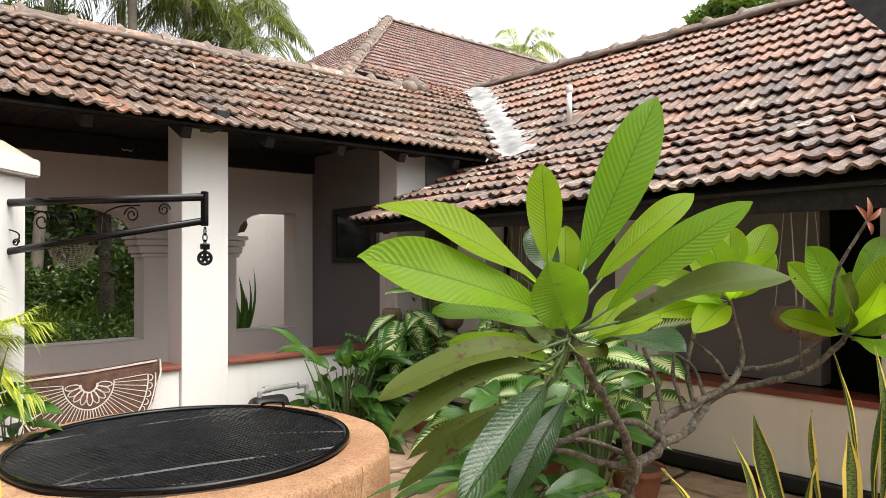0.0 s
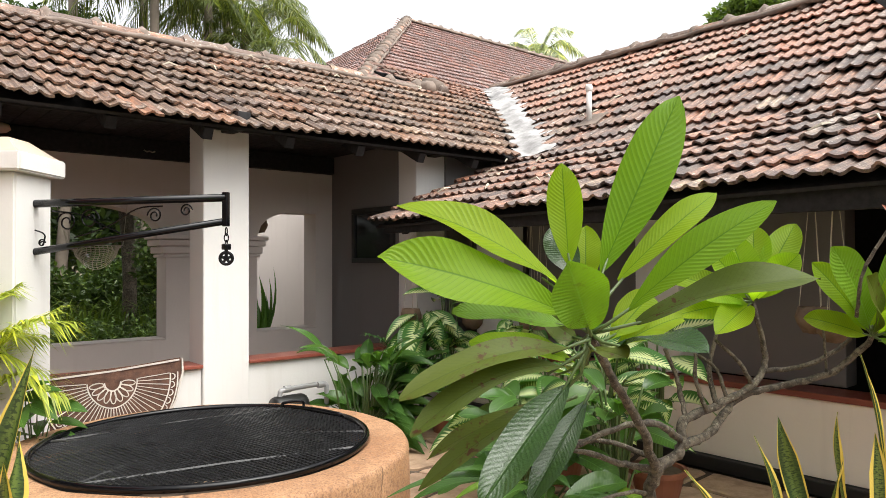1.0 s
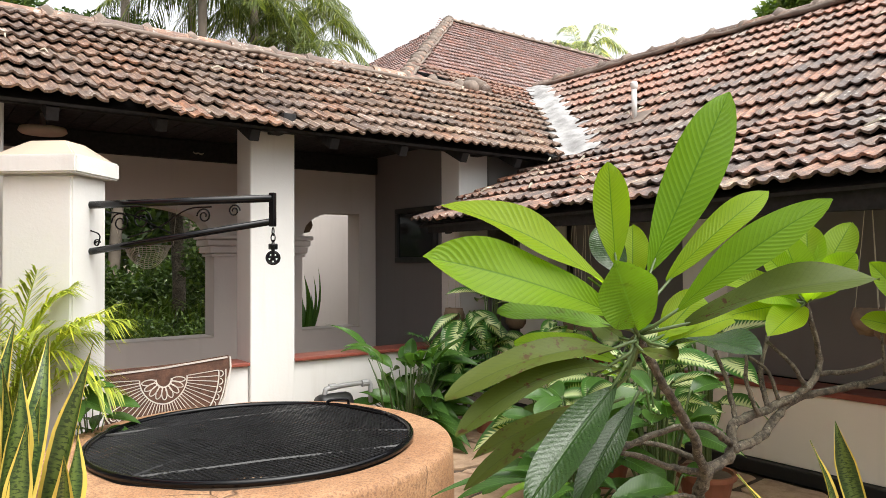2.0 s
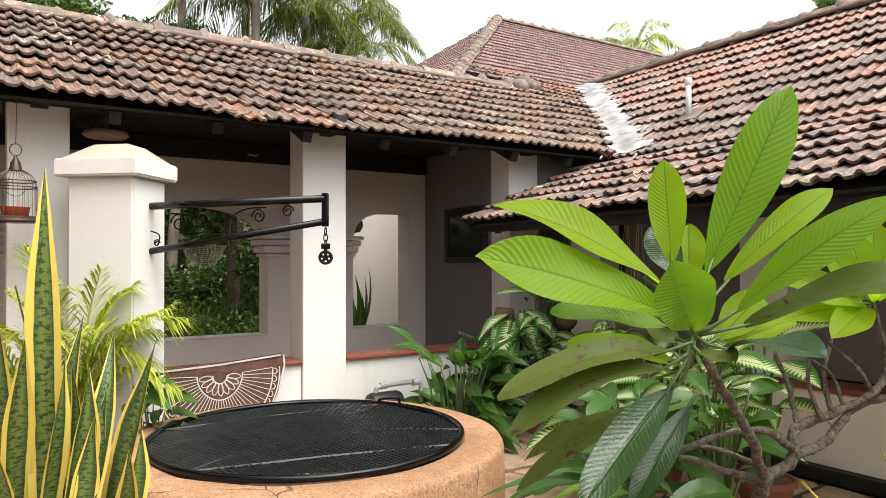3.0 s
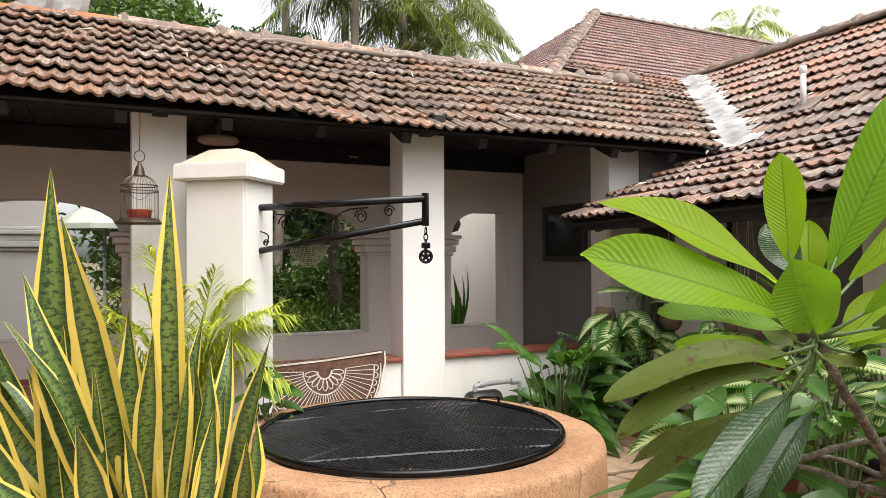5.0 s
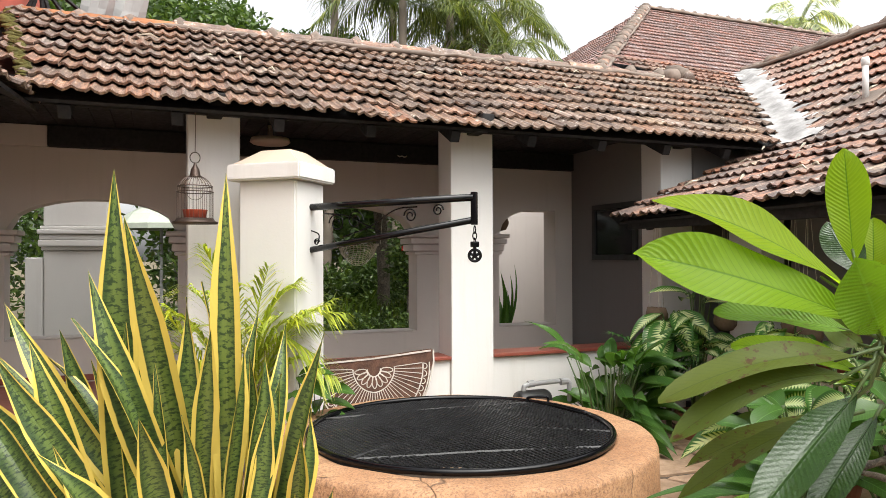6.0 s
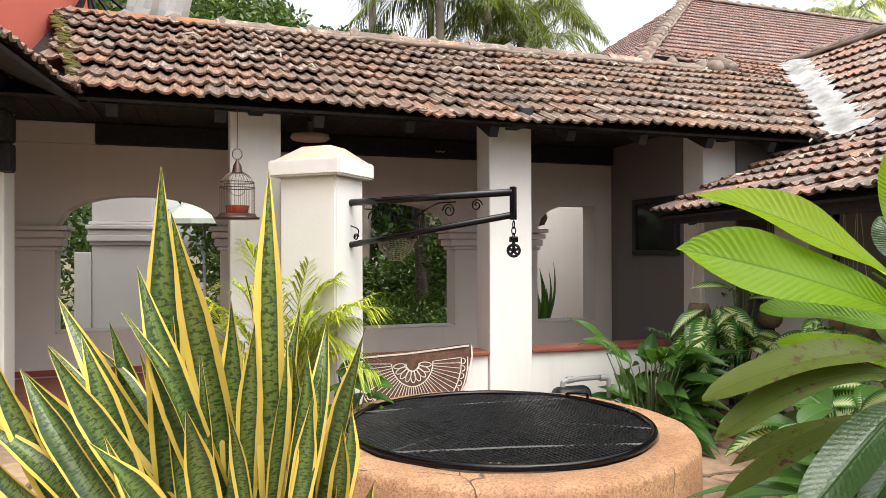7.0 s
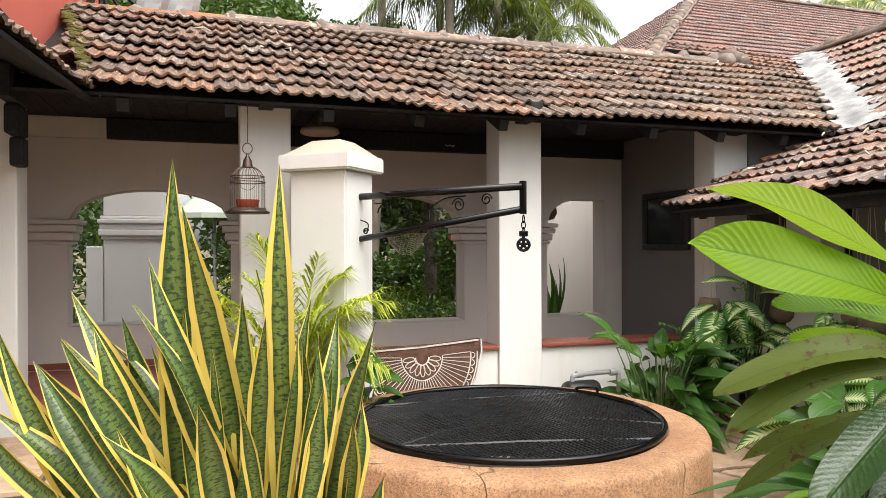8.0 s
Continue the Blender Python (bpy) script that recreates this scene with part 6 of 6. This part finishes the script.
# ---- garden beyond and distance ----
def clump(v, f, c, size, rr_, n=2, aspect=0.4):
    """A few leaf blades round a point."""
    for _ in range(n):
        d = Vector((rr_.gauss(0, 1), rr_.gauss(0, 1), rr_.gauss(0, 0.8)))
        d = d.normalized() * size * rr_.uniform(0.7, 1.3)
        s = d.cross(Vector((rr_.gauss(0, 1), rr_.gauss(0, 1), rr_.gauss(0, 1)))).normalized() * d.length * aspect * 0.5
        o = len(v)
        q = c + d * 0.5
        v += [tuple(c), tuple(q + s), tuple(c + d), tuple(q - s)]
        f.append((o, o + 1, o + 2, o + 3))


def leafy_mass(name, parent, centres, per, size, material, seed, label=""):
    rr_ = random.Random(seed)
    v, f = [], []
    for (c, r) in centres:
        c, r = Vector(c), Vector(r)
        for _ in range(per):
            d = Vector((rr_.gauss(0, 1), rr_.gauss(0, 1), rr_.gauss(0, 1))).normalized() * rr_.random() ** 0.4
            clump(v, f, c + Vector((d.x * r.x, d.y * r.y, d.z * r.z)), size, rr_)
    return pydata(name, v, f, material, parent, label)


def tree(at, height, crown, seed, material=TREE, size=0.14, per=1000, spread=1.0):
    t = thing("tree", at, "dense broadleaf garden tree with dark green crown", "tree", "garden trees")
    rr_ = random.Random(seed)
    at = Vector(at)
    top = at + Vector((rr_.uniform(-0.4, 0.4), rr_.uniform(-0.4, 0.4), height * 0.72))
    path = smooth_path([at, at.lerp(top, 0.5) + Vector((rr_.uniform(-0.2, 0.2), 0, 0)), top], 5)
    v, f = tube(path, [height * 0.028 * (1 - 0.6 * k / (len(path) - 1)) for k in range(len(path))], 8, knots=0.08, rnd=rr_)
    sets = [(v, f)]
    centres = []
    for k in range(9):
        a = 2.4 * k
        e = top + Vector((math.cos(a) * crown * rr_.uniform(0.3, 0.8), math.sin(a) * crown * rr_.uniform(0.3, 0.8), rr_.uniform(-0.25, 0.5) * crown))
        sets.append(tube([at.lerp(top, 0.6), at.lerp(top, 0.8).lerp(e, 0.4), e], [height * 0.012, height * 0.008, height * 0.004], 5))
        centres.append((e, (crown * 0.5, crown * 0.5, crown * 0.36)))
    v, f = join(*sets)
    pydata("trunk", v, f, BARK, t, smooth=True)
    leafy_mass("crown", t, centres, per, size, material, seed + 1)
    return t


def palm(at, height, fronds, length, seed, material=PALM, lean=0.3, blade=0.026, label="tall palm with drooping feather fronds above the roof"):
    t = thing("palm_tree", at, label, "palm tree", "palms behind the house")
    rr_ = random.Random(seed)
    at = Vector(at)
    top = at + Vector((lean, 0, height))
    path = smooth_path([at, at.lerp(top, 0.5) + Vector((lean * 0.3, 0, 0)), top], 8)
    v, f = tube(path, [0.13 - 0.05 * k / (len(path) - 1) + 0.006 * (k % 2) for k in range(len(path))], 10)
    pydata("trunk", v, f, PALMBARK, t, smooth=True)
    for k in range(fronds):
        a = 2.4 * k + rr_.uniform(-0.3, 0.3)
        e = rr_.uniform(-0.75, 0.75)
        d = Vector((math.cos(a), math.sin(a), 0))
        tip = top + d * length * math.cos(e) * 0.85 + Vector((0, 0, length * math.sin(e) - 0.25 * length))
        frond(t, top, tip, length * 0.28, 46, length * 0.26, material, seed * 50 + k, 0.9, blade, fan=0.7)
    return t


for k, (at, h, n_, ln) in enumerate((((4.6, 14.5, 0), 6.8, 13, 2.3), ((5.9, 15.0, 0), 7.0, 15, 2.5), ((7.0, 15.6, 0), 6.8, 15, 2.4), ((3.6, 16.5, 0), 8.6, 12, 2.4), ((5.2, 17.0, 0), 8.8, 14, 2.6), ((7.4, 17.5, 0), 7.8, 14, 2.5), ((6.4, 13.6, 0), 5.6, 12, 2.0))):
    palm(at, h, n_, ln, 100 + k)
palm((33.0, 30, 0), 13.8, 24, 3.6, 120, PALM_FAR, 0.5, 0.10, "distant coconut palm beyond the big roof, haze put into its leaf colour")
for k, (at, h, cr, m_) in enumerate((((-1.6, 13.5, 0), 7.2, 2.2, TREE), ((0.7, 14.5, 0), 7.0, 2.0, TREE), ((3.1, 17.5, 0), 8.2, 1.7, TREE), ((-4.5, 16, 0), 9, 3.2, TREE), ((13.9, 6.9, 0), 7.9, 0.95, TREE_PALE))):
    tree(at, h, cr, 200 + k, m_)

# hedge, shrubs and a trunk seen through the arches, with added shading crowns out of view
hedge = thing("hedge", (2.6, 9.6, 0), "clipped dark green hedge in the garden", "hedge")
leafy_mass("leaves", hedge, [((x, 9.4 + 0.15 * math.sin(x * 3), 0.32), (0.5, 0.35, 0.34)) for x in np.arange(-2.5, 6.5, 0.5)], 620, 0.07, TREE, 301)
for k, (x, y) in enumerate(((2.0, 10.3), (2.35, 10.5), (2.7, 10.35), (3.05, 10.6), (3.45, 10.4), (3.8, 10.6))):
    g_ = thing('grass_tuft', (x, y, 0), 'tuft of arching green strap leaves in the garden', 'grass', 'garden tufts')
    rg = random.Random(400 + k)
    v, f = [], []
    for _ in range(60):
        a, ln = rg.uniform(0, 6.28), rg.uniform(0.6, 1.0)
        o, b_ = len(v), Vector((x + rg.uniform(-0.12, 0.12), y + rg.uniform(-0.12, 0.12), 0))
        d, c_ = Vector((math.cos(a), math.sin(a), 0)), Vector((-math.sin(a), math.cos(a), 0)) * 0.014
        m_, t_ = b_ + d * ln * 0.22 + Vector((0, 0, ln * 0.75)), b_ + d * ln * 0.6 + Vector((0, 0, ln * rg.uniform(0.6, 0.95)))
        v += [tuple(b_ - c_), tuple(b_ + c_), tuple(m_ + c_), tuple(m_ - c_), tuple(t_)]
        f += [(o, o + 1, o + 2, o + 3), (o + 3, o + 2, o + 4)]
    pydata('foliage', v, f, TREE_PALE, g_)
for k, (x, y, z, r, m_) in enumerate(((2.2, 17.2, 2.9, 1.1, TREE), (4.0, 17.6, 3.0, 1.2, TREE), (6.0, 17.4, 2.9, 1.2, TREE), (3.2, 21.5, 2.2, 1.9, TREE), (5.6, 22.0, 2.4, 2.0, TREE), (8.0, 22.0, 2.4, 2.0, TREE), (1.0, 20.5, 2.2, 1.8, TREE), (10.2, 22.4, 2.4, 2.0, TREE), (2.5, 14.0, 0.55, 0.75, TREE), (3.7, 14.3, 0.6, 0.8, TREE), (4.9, 14.2, 0.6, 0.8, TREE), (6.1, 14.5, 0.7, 0.8, TREE), (1.75, 11.8, 0.9, 0.5, TREE), (4.35, 12.6, 1.2, 0.6, TREE), (-1.4, 11.8, 1.4, 1.0, TREE), (-2.8, 12.4, 1.8, 1.2, TREE), (0.6, 10.8, 1.2, 0.7, TREE))):
    s = thing("shrub", (x, y, 0), "leafy green garden shrub in the shade", "shrub", "garden shrubs")
    v, f = tube([(x, y, 0), (x + 0.05, y, z)], [0.05, 0.02], 6)
    pydata("stem", v, f, BARK, s)
    leafy_mass("leaves", s, [((x, y, z), (r, r * 0.8, z * 0.95)), ((x + 0.3, y, z + 0.3 * r), (r * 0.7, r * 0.7, r * 0.8))], 900, 0.30 if y > 16 else 0.13 if r > 0.7 else 0.10, m_, 310 + k)
v, f = tube(smooth_path([(3.42, 11.2, 0), (3.44, 11.2, 1.2), (3.38, 11.25, 2.6), (3.5, 11.3, 4.2)], 5), 0.10, 10, knots=0.06, rnd=RND)
shade = thing("tree", (3.42, 11.2, 0), "slim grey garden trunk with an unseen crown added to shade the hedge", "tree", "garden trees")
pydata("trunk", v, f, BARK, shade, smooth=True)
# most of these leaf masses hang out of view and only darken the hedge
leafy_mass("crown", shade, [((3.2, 11.2, 3.3), (1.6, 1.2, 0.8)), ((2.2, 10.9, 2.9), (1.2, 1.0, 0.7)), ((4.4, 11.2, 2.9), (1.2, 1.0, 0.7)), ((1.2, 11.0, 2.8), (1.1, 0.9, 0.7)), ((0.2, 11.0, 2.9), (1.0, 0.9, 0.7)), ((1.9, 9.7, 3.2), (0.9, 0.8, 0.5)), ((3.0, 9.7, 3.2), (1.3, 0.8, 0.5)), ((4.8, 9.9, 3.2), (1.2, 0.8, 0.5)), ((5.2, 12.0, 2.2), (0.9, 0.8, 0.9))], 1700, 0.17, TREE, 330)
fl = thing("flower_shrub", (3.3, 9.9, 0), "shrub with small red hibiscus flowers", "shrub")
leafy_mass("leaves", fl, [((3.45, 10.0, 1.35), (0.35, 0.3, 0.55))], 700, 0.09, TREE, 335)
v, f = tube([(3.45, 10.0, 0), (3.45, 10.0, 1.4)], [0.03, 0.015], 6)
pydata("stem", v, f, BARK, fl)
v, f = [], []
for c in ((3.30, 9.70, 1.47), (3.42, 9.68, 1.42), (3.52, 9.72, 1.52)):
    clump(v, f, Vector(c), 0.06, RND, 7, 0.9)
pydata("flowers", v, f, FLOWER, fl, "small red flowers")

# plant in the third arch
np_ = thing("potted_plant", (3.40, 7.0, 0), "dark long-leaved potted plant behind the arch", "plant")
rr = random.Random(77)
for k in range(12):
    a = rr.uniform(0, 6.28)
    b = Vector((3.40, 7.0, 0.35))
    t = b + Vector((0.24 * math.cos(a), 0.12 * math.sin(a), rr.uniform(0.35, 0.95)))
    leaf(np_, BROAD, b, t, 0.085, Vector((math.cos(a), -1, 0.3)), kind="broad", bow=0.1, camber=0.3, rows=8, cols=6, seed=k)
pot("planter", (3.40, 7.0, 0.0), 0.16, 0.36, "terracotta pot behind the arch")


# ---- paving ----
def paving(name, x0, x1, y0, y1, z, step, seed, skip, label):
    r = random.Random(seed)
    pave = thing(name, ((x0 + x1) / 2, (y0 + y1) / 2, z), label, "paving", kind="structure")
    nx, ny = int((x1 - x0) / step), int((y1 - y0) / step)
    pts = {}
    for i in range(nx + 1):
        for j in range(ny + 1):
            jx = r.uniform(-0.33, 0.33) * step if 0 < i < nx else 0
            jy = r.uniform(-0.33, 0.33) * step if 0 < j < ny else 0
            pts[i, j] = Vector((x0 + (x1 - x0) * i / nx + jx, y0 + (y1 - y0) * j / ny + jy, 0))
    for i in range(nx):
        for j in range(ny):
            q = [pts[i, j], pts[i + 1, j], pts[i + 1, j + 1], pts[i, j + 1]]
            c = sum(q, Vector()) / 4
            if skip(c):
                continue
            loop = []
            for k in range(4):
                a, b = q[k], q[(k + 1) % 4]
                for t in (0.07, 0.38, 0.68, 0.93):
                    p = a.lerp(b, t)
                    p = p + (c - p).normalized() * (0.016 + r.uniform(0, 0.018))
                    loop.append(p)
            n = len(loop)
            top = z + r.uniform(0.0, 0.008)
            v = [(p.x, p.y, z - 0.05) for p in loop] + [(p.x, p.y, top - 0.006) for p in loop]
            v += [tuple(p + (c - p).normalized() * 0.012 + Vector((0, 0, top))) for p in loop]
            f = [(k, (k + 1) % n, (k + 1) % n + n, k + n) for k in range(n)] + [(k + n, (k + 1) % n + n, (k + 1) % n + 2 * n, k + 2 * n) for k in range(n)]
            f.append(tuple(range(2 * n, 3 * n)))
            pydata("flagstone", v, f, FLAG, pave)


tagged(part("paving_bed", box_bm(-5, 4.36, -4.2, 5.15, -0.08, -0.012, 0), JOINT), "dark joints of sand and moss", "ground", kind="structure")
paving("pavement", -2.6, 4.32, -1.6, 5.1, 0.0, 0.42, 17, lambda c: (c.xy - Vector(WC)).length < 0.98 or (c.x < 0.1 and c.y > 3.9), "irregular sandstone flags with dark joints")
paving("step_paving", -2.6, 0.04, 3.97, 5.15, 0.19, 0.40, 18, lambda c: False, "irregular sandstone flags on the step")
